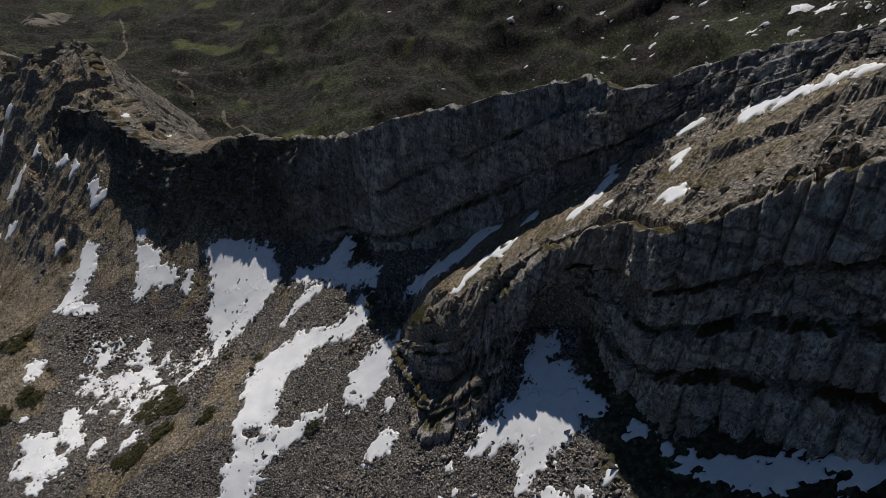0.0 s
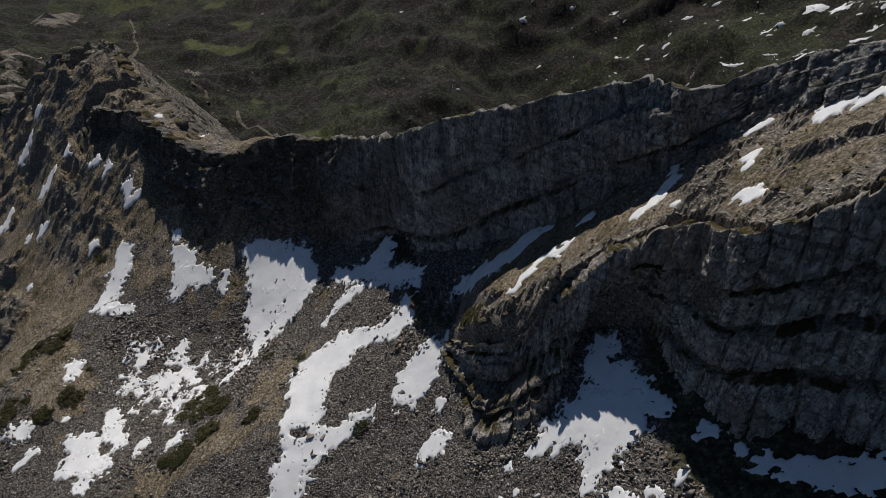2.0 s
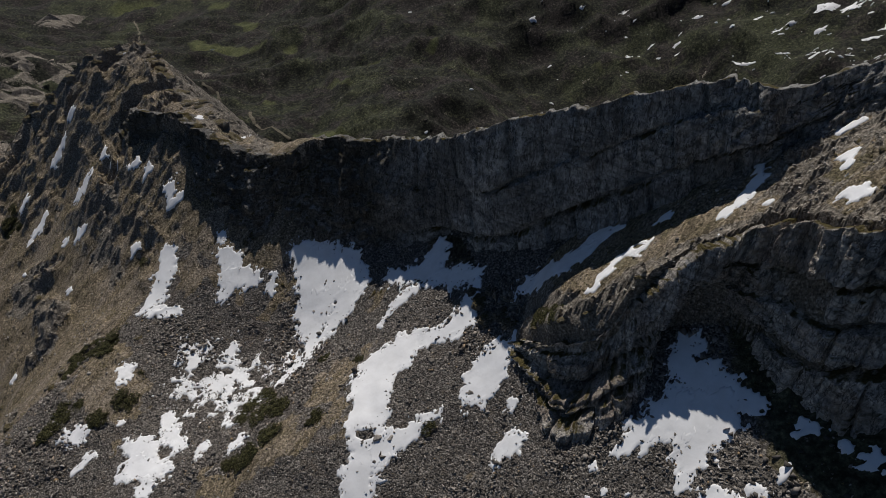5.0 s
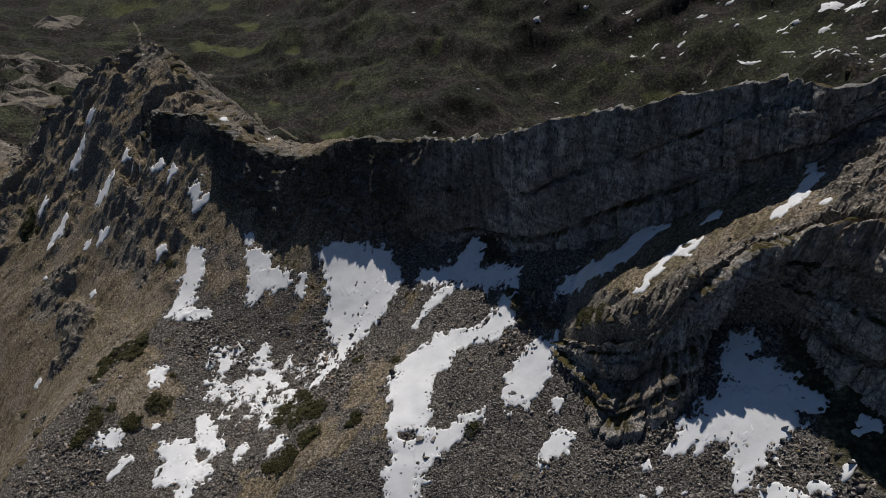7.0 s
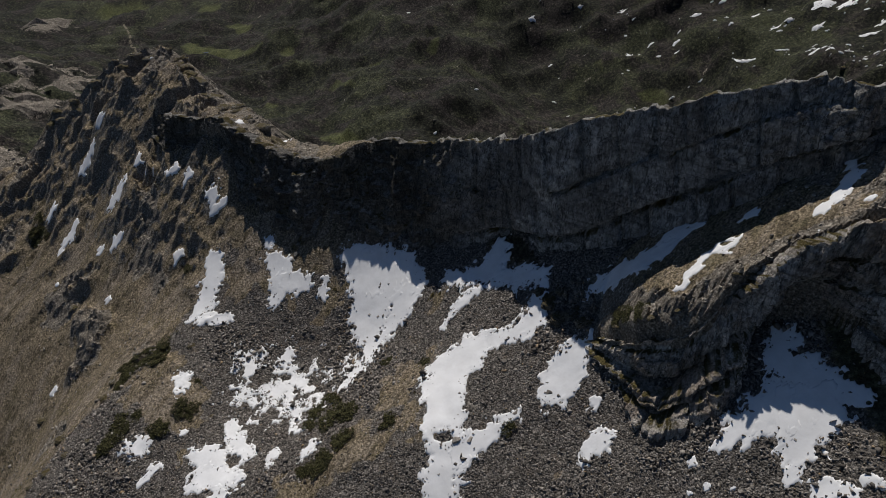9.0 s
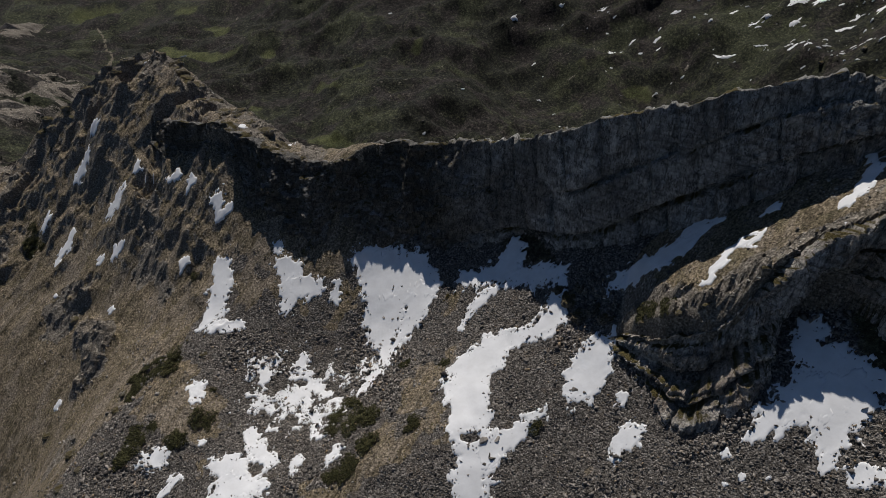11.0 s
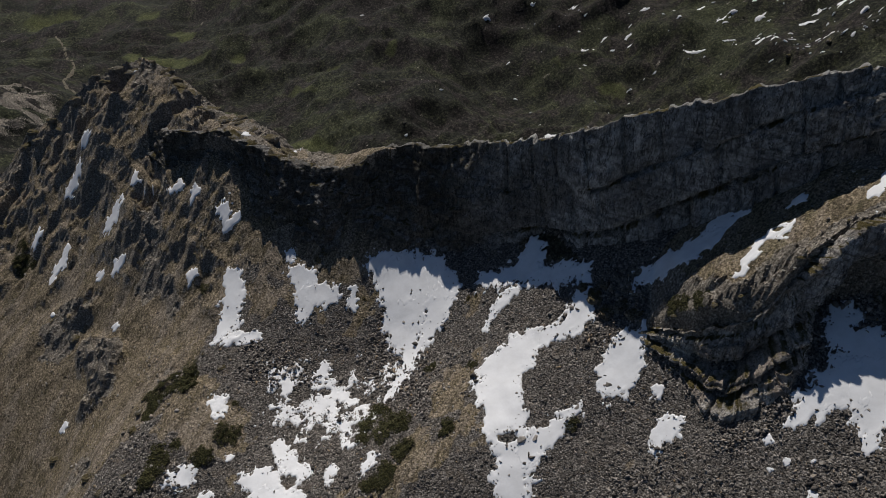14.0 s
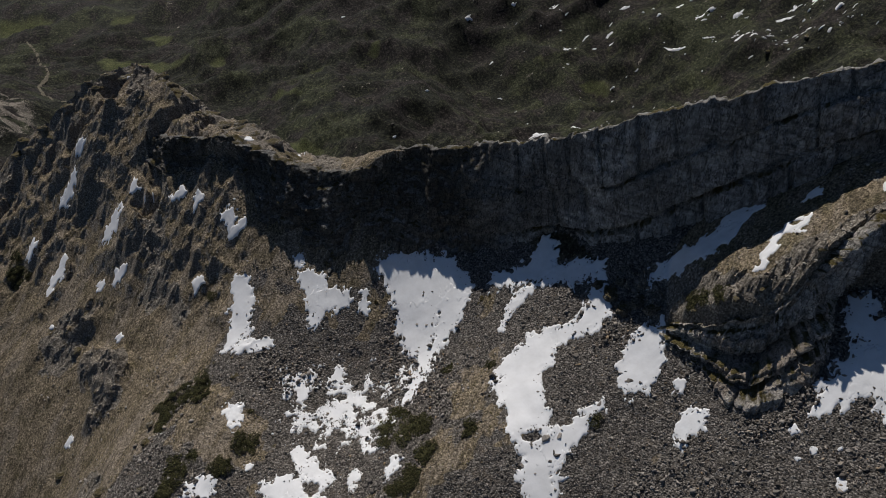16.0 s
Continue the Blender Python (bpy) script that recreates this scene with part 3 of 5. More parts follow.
def limestone(name, light, dark, stain, grass=0.0, strata=0.5, stained=0.72, moss_shade=False):
    """Weathered limestone: streaks down the face, beds across it, lichen, and turf on its ledges."""
    m, t, b = nodes_of(name, 0.92)
    p = place(t)
    big = noise_tex(t, p, 0.06, 5, 0.6)
    mid = noise_tex(t, p, 0.5, 8, 0.62)
    fine = noise_tex(t, p, 2.6, 6, 0.65)
    streak = noise_tex(t, p, 1.5, 7, 0.65, (1, 1, 0.10))
    beds = noise_tex(t, p, 1.0, 5, 0.6, (0.06, 0.06, 1.3))
    c = ramp(t, mid, (0.36, dark), (0.63, light))
    c = mix(t, calc(t, "MULTIPLY", step(t, streak, 0.54, 0.68), 0.75), c, tuple(0.4 * v for v in dark))
    c = mix(t, calc(t, "MULTIPLY", step(t, beds, 0.5, 0.68), strata), c, tuple(0.35 * v for v in dark))
    c = mix(t, calc(t, "MULTIPLY", step(t, big, 0.46, 0.6), stained), c, stain)
    c = mix(t, step(t, fine, 0.66, 0.8), c, tuple(min(1.25 * v, 1) for v in light))
    pits = noise_tex(t, p, 2.1, 5, 0.7, (1, 1, 0.6))
    c = mix(t, 1.0, c, ramp(t, pits, (0.36, (0.62, 0.62, 0.62)), (0.5, (1.0, 1.0, 1.0)), (0.64, (1.35, 1.35, 1.35))), "MULTIPLY")
    joint = noise_tex(t, p, 0.55, 5, 0.6, (1, 1, 0.35))
    crack = calc(t, "SUBTRACT", 1.0, step(t, calc(t, "ABSOLUTE", calc(t, "SUBTRACT", joint, 0.5)), 0.004, 0.022))
    c = mix(t, calc(t, "MULTIPLY", crack, 0.8), c, tuple(0.22 * v for v in dark))
    if grass:
        turf = ramp(t, fine, (0.3, (0.055, 0.045, 0.018)), (0.7, (0.15, 0.12, 0.045)))
        on = calc(t, "MULTIPLY", step(t, upward(t), 0.45, 0.75), step(t, noise_tex(t, p, 0.25, 5, 0.6), 0.5 - 0.25 * grass, 0.62 - 0.25 * grass))
        c = mix(t, on, c, turf)
    # darker western rock; its shade is deepened in the colour, less on upward faces
    if moss_shade:
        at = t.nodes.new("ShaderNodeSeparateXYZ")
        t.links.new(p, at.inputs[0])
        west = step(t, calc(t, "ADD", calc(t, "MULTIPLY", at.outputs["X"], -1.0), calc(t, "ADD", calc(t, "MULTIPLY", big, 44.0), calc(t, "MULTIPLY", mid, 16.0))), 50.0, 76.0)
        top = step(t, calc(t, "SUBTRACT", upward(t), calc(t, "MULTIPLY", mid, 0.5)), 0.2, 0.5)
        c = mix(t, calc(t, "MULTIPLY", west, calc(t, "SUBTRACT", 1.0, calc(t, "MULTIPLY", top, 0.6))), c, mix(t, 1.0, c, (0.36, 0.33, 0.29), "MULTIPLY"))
    t.links.new(c, b.inputs["Base Color"])
    bump(t, b, calc(t, "ADD", calc(t, "ADD", fine, calc(t, "MULTIPLY", streak, 0.9)), calc(t, "MULTIPLY", beds, 0.9)), 1.0, 0.8)
    return m


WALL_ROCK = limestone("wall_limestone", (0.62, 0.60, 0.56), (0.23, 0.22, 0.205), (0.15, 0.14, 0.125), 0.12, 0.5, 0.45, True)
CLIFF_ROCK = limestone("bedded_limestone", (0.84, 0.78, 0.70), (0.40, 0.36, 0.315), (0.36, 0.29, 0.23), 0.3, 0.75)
CRAG_ROCK = limestone("crag_limestone", (0.45, 0.42, 0.37), (0.13, 0.117, 0.10), (0.20, 0.165, 0.115), 0.25, 0.5)


def ground_material():
    m, t, b = nodes_of("mountain_ground", 0.97)
    p = place(t)
    cover = t.nodes.new("ShaderNodeAttribute")
    cover.attribute_name = "cover"
    sep = t.nodes.new("ShaderNodeSeparateColor")
    t.links.new(cover.outputs["Color"], sep.inputs[0])
    scree, green, rock = sep.outputs
    wild_or_shade = cover.outputs["Alpha"]
    big = noise_tex(t, p, 0.035, 5, 0.6)
    mid = noise_tex(t, p, 0.22, 8, 0.62)
    fine = noise_tex(t, p, 1.6, 8, 0.68)
    tuft = noise_tex(t, p, 2.3, 5, 0.68)
    # turf: dry straw, olive and bare earth
    turf = ramp(t, fine, (0.36, (0.07, 0.056, 0.037)), (0.5, (0.215, 0.172, 0.115)), (0.66, (0.42, 0.34, 0.24)))
    olive = ramp(t, fine, (0.36, (0.035, 0.032, 0.016)), (0.64, (0.19, 0.155, 0.088)))
    turf = mix(t, calc(t, "MULTIPLY", step(t, mid, 0.5, 0.66), 0.7), turf, olive)
    earth = ramp(t, fine, (0.36, (0.12, 0.097, 0.073)), (0.66, (0.42, 0.35, 0.27)))
    turn = t.nodes.new("ShaderNodeVectorRotate")
    turn.rotation_type = "Z_AXIS"
    turn.inputs["Angle"].default_value = radians(-50)
    t.links.new(p, turn.inputs["Vector"])
    run = noise_tex(t, turn.outputs["Vector"], 0.16, 6, 0.65, (0.16, 1.0, 0.4))
    turf = mix(t, calc(t, "MULTIPLY", step(t, run, 0.48, 0.58), 0.8), turf, earth)
    rill = noise_tex(t, turn.outputs["Vector"], 0.55, 5, 0.65, (0.12, 1.0, 0.4))
    turf = mix(t, calc(t, "MULTIPLY", step(t, rill, 0.54, 0.62), 0.6), turf, (0.06, 0.049, 0.03))
    turf = mix(t, calc(t, "MULTIPLY", step(t, noise_tex(t, p, 0.7, 6, 0.7), 0.56, 0.66), 0.75), turf, (0.055, 0.048, 0.026))
    # heather and rough pasture of the valley; also the painted shade at the cliff feet
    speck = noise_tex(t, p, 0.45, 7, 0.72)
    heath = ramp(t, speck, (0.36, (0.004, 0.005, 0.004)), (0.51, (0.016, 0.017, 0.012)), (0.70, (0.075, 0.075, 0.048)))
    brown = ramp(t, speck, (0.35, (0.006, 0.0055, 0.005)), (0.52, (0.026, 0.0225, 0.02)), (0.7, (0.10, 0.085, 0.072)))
    moss_shade = ramp(t, speck, (0.34, (0.011, 0.013, 0.008)), (0.52, (0.04, 0.044, 0.024)), (0.7, (0.12, 0.12, 0.068)))
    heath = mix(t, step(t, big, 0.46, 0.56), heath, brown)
    heath = mix(t, step(t, noise_tex(t, p, 0.016, 6, 0.62), 0.52, 0.6), heath, moss_shade)
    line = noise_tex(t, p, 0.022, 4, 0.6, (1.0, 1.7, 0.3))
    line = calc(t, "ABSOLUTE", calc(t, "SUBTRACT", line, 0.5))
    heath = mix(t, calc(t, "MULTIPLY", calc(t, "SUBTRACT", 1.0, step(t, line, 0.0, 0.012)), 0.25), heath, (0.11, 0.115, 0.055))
    c = mix(t, wild_or_shade, turf, heath)
    meadow = ramp(t, mid, (0.3, (0.04, 0.048, 0.018)), (0.7, (0.105, 0.11, 0.045)))
    c = mix(t, calc(t, "MULTIPLY", green, step(t, calc(t, "ADD", green, calc(t, "MULTIPLY", fine, 0.6)), 0.55, 0.85)), c, meadow)
    cell = t.nodes.new("ShaderNodeTexVoronoi")
    cell.inputs["Scale"].default_value = 2.4
    t.links.new(p, cell.inputs["Vector"])
    cells = t.nodes.new("ShaderNodeSeparateColor")
    t.links.new(cell.outputs["Color"], cells.inputs[0])
    stones = ramp(t, cells.outputs[0], (0.0, (0.055, 0.049, 0.043)), (0.6, (0.145, 0.13, 0.114)), (1.0, (0.285, 0.257, 0.227)))
    stones = mix(t, step(t, mid, 0.55, 0.7), stones, (0.15, 0.125, 0.10), "MIX")
    edge = calc(t, "ADD", scree, calc(t, "MULTIPLY", calc(t, "SUBTRACT", fine, 0.5), 0.9))
    c = mix(t, step(t, edge, 0.4, 0.6), c, stones)
    stone = ramp(t, fine, (0.34, (0.075, 0.064, 0.05)), (0.52, (0.23, 0.2, 0.16)), (0.68, (0.52, 0.465, 0.39)))
    stone = mix(t, calc(t, "MULTIPLY", step(t, mid, 0.42, 0.6), 0.6), stone, (0.15, 0.132, 0.11))
    edge = calc(t, "ADD", calc(t, "ADD", rock, calc(t, "MULTIPLY", calc(t, "SUBTRACT", mid, 0.5), 0.8)), calc(t, "MULTIPLY", calc(t, "SUBTRACT", fine, 0.5), 1.2))
    c = mix(t, step(t, edge, 0.45, 0.6), c, stone)
    speckle = ramp(t, tuft, (0.36, (0.4, 0.4, 0.4)), (0.5, (0.95, 0.95, 0.95)), (0.64, (1.7, 1.7, 1.7)))
    clump = ramp(t, noise_tex(t, p, 1.1, 3, 0.6), (0.36, (0.45, 0.45, 0.45)), (0.5, (0.95, 0.95, 0.95)), (0.64, (1.7, 1.7, 1.7)))
    c = mix(t, 1.0, c, mix(t, wild_or_shade, speckle, clump), "MULTIPLY")
    t.links.new(c, b.inputs["Base Color"])
    h = calc(t, "ADD", calc(t, "MULTIPLY", fine, 0.8), calc(t, "MULTIPLY", tuft, 0.6))
    h = calc(t, "ADD", h, calc(t, "MULTIPLY", cell.outputs["Distance"], calc(t, "MULTIPLY", scree, -0.7)))
    bump(t, b, h, 1.0, 0.45)
    return m


GROUND = ground_material()


def snow_material():
    m, t, b = nodes_of("old_snow", 0.7)
    p = place(t)
    c = ramp(t, noise_tex(t, p, 0.35, 6, 0.6), (0.3, (0.76, 0.757, 0.75)), (0.65, (0.85, 0.85, 0.85)))
    c = mix(t, calc(t, "MULTIPLY", step(t, noise_tex(t, p, 3.0, 4, 0.7), 0.66, 0.8), 0.35), c, (0.42, 0.38, 0.33))
    t.links.new(c, b.inputs["Base Color"])
    bump(t, b, noise_tex(t, p, 1.2, 4, 0.5), 0.3, 0.08)
    return m


SNOW = snow_material()


def stone_material(name, lo, mid_c, hi, per_island=True):
    m, t, b = nodes_of(name, 0.93)
    if per_island:
        r = t.nodes.new("ShaderNodeNewGeometry").outputs["Random Per Island"]
    else:
        r = t.nodes.new("ShaderNodeObjectInfo").outputs["Random"]
    p = place(t)
    c = ramp(t, r, (0.0, lo), (0.55, mid_c), (0.93, hi), (1.0, (0.32, 0.22, 0.12)))
    c = mix(t, calc(t, "MULTIPLY", step(t, noise_tex(t, p, 3.0, 5, 0.65), 0.45, 0.7), 0.5), c, tuple(0.5 * v for v in mid_c))
    t.links.new(c, b.inputs["Base Color"])
    bump(t, b, noise_tex(t, p, 5.0, 5, 0.6), 0.6, 0.08)
    return m


STONES = stone_material("scree_stone", (0.058, 0.052, 0.046), (0.185, 0.165, 0.146), (0.41, 0.37, 0.327))
RUBBLE = stone_material("crag_block", (0.11, 0.099, 0.084), (0.27, 0.245, 0.21), (0.50, 0.46, 0.40))
BOULDER = stone_material("boulder_stone", (0.12, 0.106, 0.092), (0.20, 0.178, 0.155), (0.33, 0.3, 0.265), False)


def leaf_material(name, lo, hi):
    m, t, b = nodes_of(name, 0.8)
    r = t.nodes.new("ShaderNodeNewGeometry").outputs["Random Per Island"]
    t.links.new(ramp(t, r, (0.0, lo), (0.7, tuple(0.5 * (u + v) for u, v in zip(lo, hi))), (1.0, hi)), b.inputs["Base Color"])
    return m


JUNIPER = leaf_material("juniper_leaf", (0.016, 0.019, 0.008), (0.13, 0.12, 0.048))
BROOM = leaf_material("dry_broom_leaf", (0.05, 0.04, 0.015), (0.20, 0.16, 0.06))
FAR_LEAF = leaf_material("heath_leaf", (0.012, 0.014, 0.009), (0.065, 0.067, 0.04))
BARE_TWIG = leaf_material("bare_twig", (0.05, 0.042, 0.036), (0.13, 0.115, 0.10))
TUFT = leaf_material("grass_tuft", (0.06, 0.052, 0.02), (0.24, 0.2, 0.09))


def track_material():
    m, t, b = nodes_of("gravel_track", 0.95)
    t.links.new(ramp(t, noise_tex(t, place(t), 0.6, 6, 0.6), (0.3, (0.08, 0.07, 0.05)), (0.7, (0.19, 0.165, 0.12))), b.inputs["Base Color"])
    return m


TRACK = track_material()


def cap_material():
    m, t, b = nodes_of("ledge_turf", 0.97)
    t.links.new(ramp(t, noise_tex(t, place(t), 1.8, 6, 0.65), (0.3, (0.04, 0.034, 0.019)), (0.7, (0.15, 0.122, 0.07))), b.inputs["Base Color"])
    return m


LEDGE_TURF = cap_material()
BARK = nodes_of("juniper_bark", 0.9)[0]
BARK.node_tree.nodes["Principled BSDF"].inputs["Base Color"].default_value = (0.09, 0.07, 0.05, 1)
POND = nodes_of("still_water", 0.25)[0]
POND.node_tree.nodes["Principled BSDF"].inputs["Base Color"].default_value = (0.10, 0.125, 0.16, 1)


def mesh_of(name, verts, faces, mat):
    """A mesh from arrays; faces all have the same number of corners."""
    me = bpy.data.meshes.new(name)
    faces = np.asarray(faces, dtype=np.int32)
    k = faces.shape[1]
    me.vertices.add(len(verts))
    me.vertices.foreach_set("co", np.asarray(verts, dtype=np.float32).reshape(-1))
    me.loops.add(faces.size)
    me.loops.foreach_set("vertex_index", faces.reshape(-1))
    me.polygons.add(len(faces))
    me.polygons.foreach_set("loop_start", np.arange(0, faces.size, k, dtype=np.int32))
    me.update(calc_edges=True)
    me.validate()
    me.materials.append(mat)
    return me


def grid_faces(n, m, keep=None):
    idx = np.arange(n * m).reshape(n, m)
    q = np.stack([idx[:-1, :-1], idx[1:, :-1], idx[1:, 1:], idx[:-1, 1:]], -1)
    return (q.reshape(-1, 4) if keep is None else q[keep])


def spaced(*runs):
    out = [np.array([runs[0][0]])]
    for a, b, step_m in runs:
        out.append(np.linspace(a, b, max(2, int(round(abs(b - a) / step_m)) + 1))[1:])
    return np.concatenate(out)



# ---- ground ----
def cover_of(x, y):
    """Scree, meadow, rock and heath share of the ground; the heath share also paints shade below the cliffs."""
    low, back, crest, inside = land_parts(x, y)
    west, _ = beside(SCREE_WEST, x, y)
    near = 1 - smooth(0, 10, back)
    wob = 3.0 * fbm(x / 9, y / 9, 0, 3, 71)
    ramp_on = np.where(x > -30, smooth(0, 1.5, inside), 0) * (ramp_z(x, y) > low)
    foot, _ = beside(FOOT, x, y)
    scree = smooth(-3.5, 3.5, west + 1.4 * wob) * near * (1 - ramp_on) * np.where(x > -60, 1, smooth(-1, -5, foot + 0.3 * wob))
    scree = scree * (0.25 + 0.75 * smooth(-1.5, 1.5, blobs(TURF_DABS, x, y) + 1.6 * wob + 4.0 * fbm(x / 2.8, y / 2.8, 0, 3, 73)))
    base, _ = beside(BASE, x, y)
    # shade under the cliffs, painted as dark heath cover with the scree thinned
    cliff_shade = np.maximum(smooth(-11, -7, base + 0.6 * wob) * smooth(21, 25, x + 0.5 * wob) * (inside < 0), smooth(-7, -3, foot + 0.6 * wob) * smooth(-34, -24, x) * (inside < 0) * (foot < 2)) * near
    scree = scree * (1 - 0.93 * cliff_shade)
    meadow = smooth(4, -6, blobs(MEADOWS, x, y) + 7 * fbm(x / 22, y / 22, 0, 3, 74)) * (1 - near)
    meadow = np.maximum(meadow, 0.42 * ramp_on * smooth(-0.25, 0.3, fbm(x / 4, y / 4, 0, 3, 75)))
    rock = 0.5 * smooth(0.42, 0.62, fbm(x / 11, y / 5, 0, 5, 76, 0.65)) * (1 - near) * (y < 900)
    rock = np.maximum(np.minimum(rock, 0.8), 0.9 * smooth(92, 87, y + 1.2 * np.minimum(x, 0)) * smooth(11, 6, x) * ramp_on * smooth(-0.4, 0.1, fbm(x / 3, y / 3, 0, 3, 72)))
    rock = np.maximum(rock, 0.95 * smooth(-7, -1, back) * smooth(34, 18, back) * smooth(-82, -90, x) * (x > -165) * smooth(-0.25, 0.15, fbm(x / 6, y / 6, 0, 3, 79)))
    m = (back < 42) & (back > -130) & ((x < -70) | (inside > -3) & (x > -24))
    share = np.zeros(x.shape)
    share[m] = crag_share(x[m], y[m], back[m], inside[m])
    rock = np.maximum(rock, smooth(0.25, 0.6, share + 0.7 * fbm(x / 3.5, y / 3.5, 0, 4, 80, 0.65) - 0.05))
    rock = np.maximum(rock, 0.9 * smooth(1.0, -1.0, blobs(MOUNDS, x, y) + 3.0 * fbm(x / 4, y / 4, 0, 3, 336)) * near)
    rock = np.maximum(rock, smooth(16, -10, blobs(KNOLLS, x, y)) * smooth(-0.35, 0.1, fbm(x / 9, y / 9, 0, 5, 78, 0.7)) * (1 - near))
    return np.stack([scree, meadow, np.clip(rock, 0, 1), np.maximum(1 - near, 0.9 * cliff_shade)], -1)


gx = spaced((-4000, -1000, 150), (-1000, -480, 13), (-480, -220, 4.5), (-220, -98, 0.6), (-98, -16, 0.8), (-16, 60, 0.45), (62, 420, 4.5), (420, 1000, 13), (1000, 4000, 150))
gy = spaced((-3000, -200, 200), (-200, 25, 8), (27, 60, 0.8), (60, 108, 0.45), (108, 262, 0.65), (262, 420, 3), (420, 800, 4.5), (800, 1400, 20), (1400, 4500, 150))
X, Y = np.meshgrid(gx, gy, indexing="ij")
Z = land_z(X, Y)
me = mesh_of("ground", np.stack([X, Y, Z], -1).reshape(-1, 3), grid_faces(len(gx), len(gy)), GROUND)
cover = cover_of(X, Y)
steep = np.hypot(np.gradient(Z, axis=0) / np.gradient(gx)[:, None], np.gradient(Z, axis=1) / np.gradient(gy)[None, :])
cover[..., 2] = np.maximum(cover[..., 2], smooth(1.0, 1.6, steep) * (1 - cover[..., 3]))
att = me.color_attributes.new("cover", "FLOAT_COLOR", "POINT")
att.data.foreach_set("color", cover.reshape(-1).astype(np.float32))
hard = (cover[:-1, :-1, 2] + cover[1:, 1:, 2] > 0.7).reshape(-1)
me.polygons.foreach_set("use_smooth", ~hard)
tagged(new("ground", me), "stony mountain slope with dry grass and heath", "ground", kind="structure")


# ---- cliffs ----
def cliff(name, foot, rim, nu, nv, mat, seed, face, caps, lay=None):
    F, R = along(foot, nu), along(rim, nu)
    T = np.gradient(F[:, :2] * 0.5 + R[:, :2] * 0.5, axis=0)
    for _ in range(12):
        T = (T + np.roll(T, 1, 0) + np.roll(T, -1, 0)) / 3 if nu < 3 else np.vstack([T[:1], (T[:-2] + T[1:-1] + T[2:]) / 3, T[-1:]])
    T /= np.linalg.norm(T, axis=1)[:, None]
    N = np.stack([T[:, 1], -T[:, 0]], 1)
    s = np.r_[0, np.cumsum(np.linalg.norm(np.diff(F + R, axis=0) / 2, axis=1))][:, None]
    R = R.copy()
    R[:, 2] += (0.55 * fbm(s[:, 0] / 5, 0 * s[:, 0], 0, 3, seed + 1) + 0.5 * grain(np.floor(s[:, 0] / 1.3), 0 * s[:, 0], 0, seed + 2) * (grain(s[:, 0] / 9, 0 * s[:, 0], 3, seed) > 0))
    v = np.linspace(-0.15, 1, nv)[None, :]
    P = F[:, None, :] * (1 - v[..., None]) + R[:, None, :] * v[..., None]
    if lay:
        w = lay(v, F[:, None, 0])[..., None]
        P[..., :2] = (F[:, None, :] * (1 - w) + R[:, None, :] * w)[..., :2]
    h = P[..., 2] - F[:, None, 2]
    d = face(s, h, v, P, seed)
    P[..., :2] += N[:, None, :] * d[..., None]
    tops = []
    for inn, down in caps:
        C = P[:, -1, :].copy()
        C[:, :2] -= N * (inn + 0.4 * inn * grain(s[:, 0] / 2.3, 0 * s[:, 0] + inn, 0, seed + 3)[:, None])
        C[:, 2] -= down + 0.4 * grain(s[:, 0] / 1.5, 0 * s[:, 0] + inn, 0, seed + 5)
        tops.append(C)
    P = np.concatenate([P, np.stack(tops, 1)], 1)
    return new(name, mesh_of(name, P.reshape(-1, 3), grid_faces(*P.shape[:2]), mat))


def rock_face(s, h, seed, block=0.45, bed=2.2, crack=0.9):
    """Relief of a bedded and jointed face: beds, blocks at three sizes, joints and grain."""
    d = 0.0
    for k, (wide, tall, amp) in enumerate(((5.5, 1.7 * bed, 1.5), (2.3, 0.8 * bed, 1.0), (0.95, 0.4 * bed, 0.5))):
        warp = 0.55 * fbm(s / (1.4 * wide), h / (1.4 * tall), 0, 2, seed + 30 + k)
        layer = np.floor(h / tall + warp + 0.5 * fbm(s / 25, h / 25, 0, 2, seed + 4))
        col = np.floor(s / wide + 0.8 * lattice_hash(layer, 0 * layer, 0 * layer, seed + 8 + k) + 0.7 * warp)
        d = d + block * amp * (lattice_hash(col, layer, 0 * col, seed + 9 + k) - 0.5)
    deep = 0.2 + 0.8 * smooth(-0.2, 0.5, fbm(s / 6, h / 9, 0, 2, seed + 17))
    edge = np.abs(grain(s / 5.5 + 0.5 * fbm(s / 4, h / 6, 0, 3, seed + 10), h / 16, 0, seed + 11))
    d = d - crack * deep * (1 - smooth(0.0, 0.12, edge))
    d = d - 0.25 * crack * deep * smooth(0.8, 0.95, ridged(s / 7, h / 2.2, 0, 3, seed + 18))
    return d + 0.65 * fbm(s / 3.0, h / 4.5, 0, 4, seed + 14, 0.62)


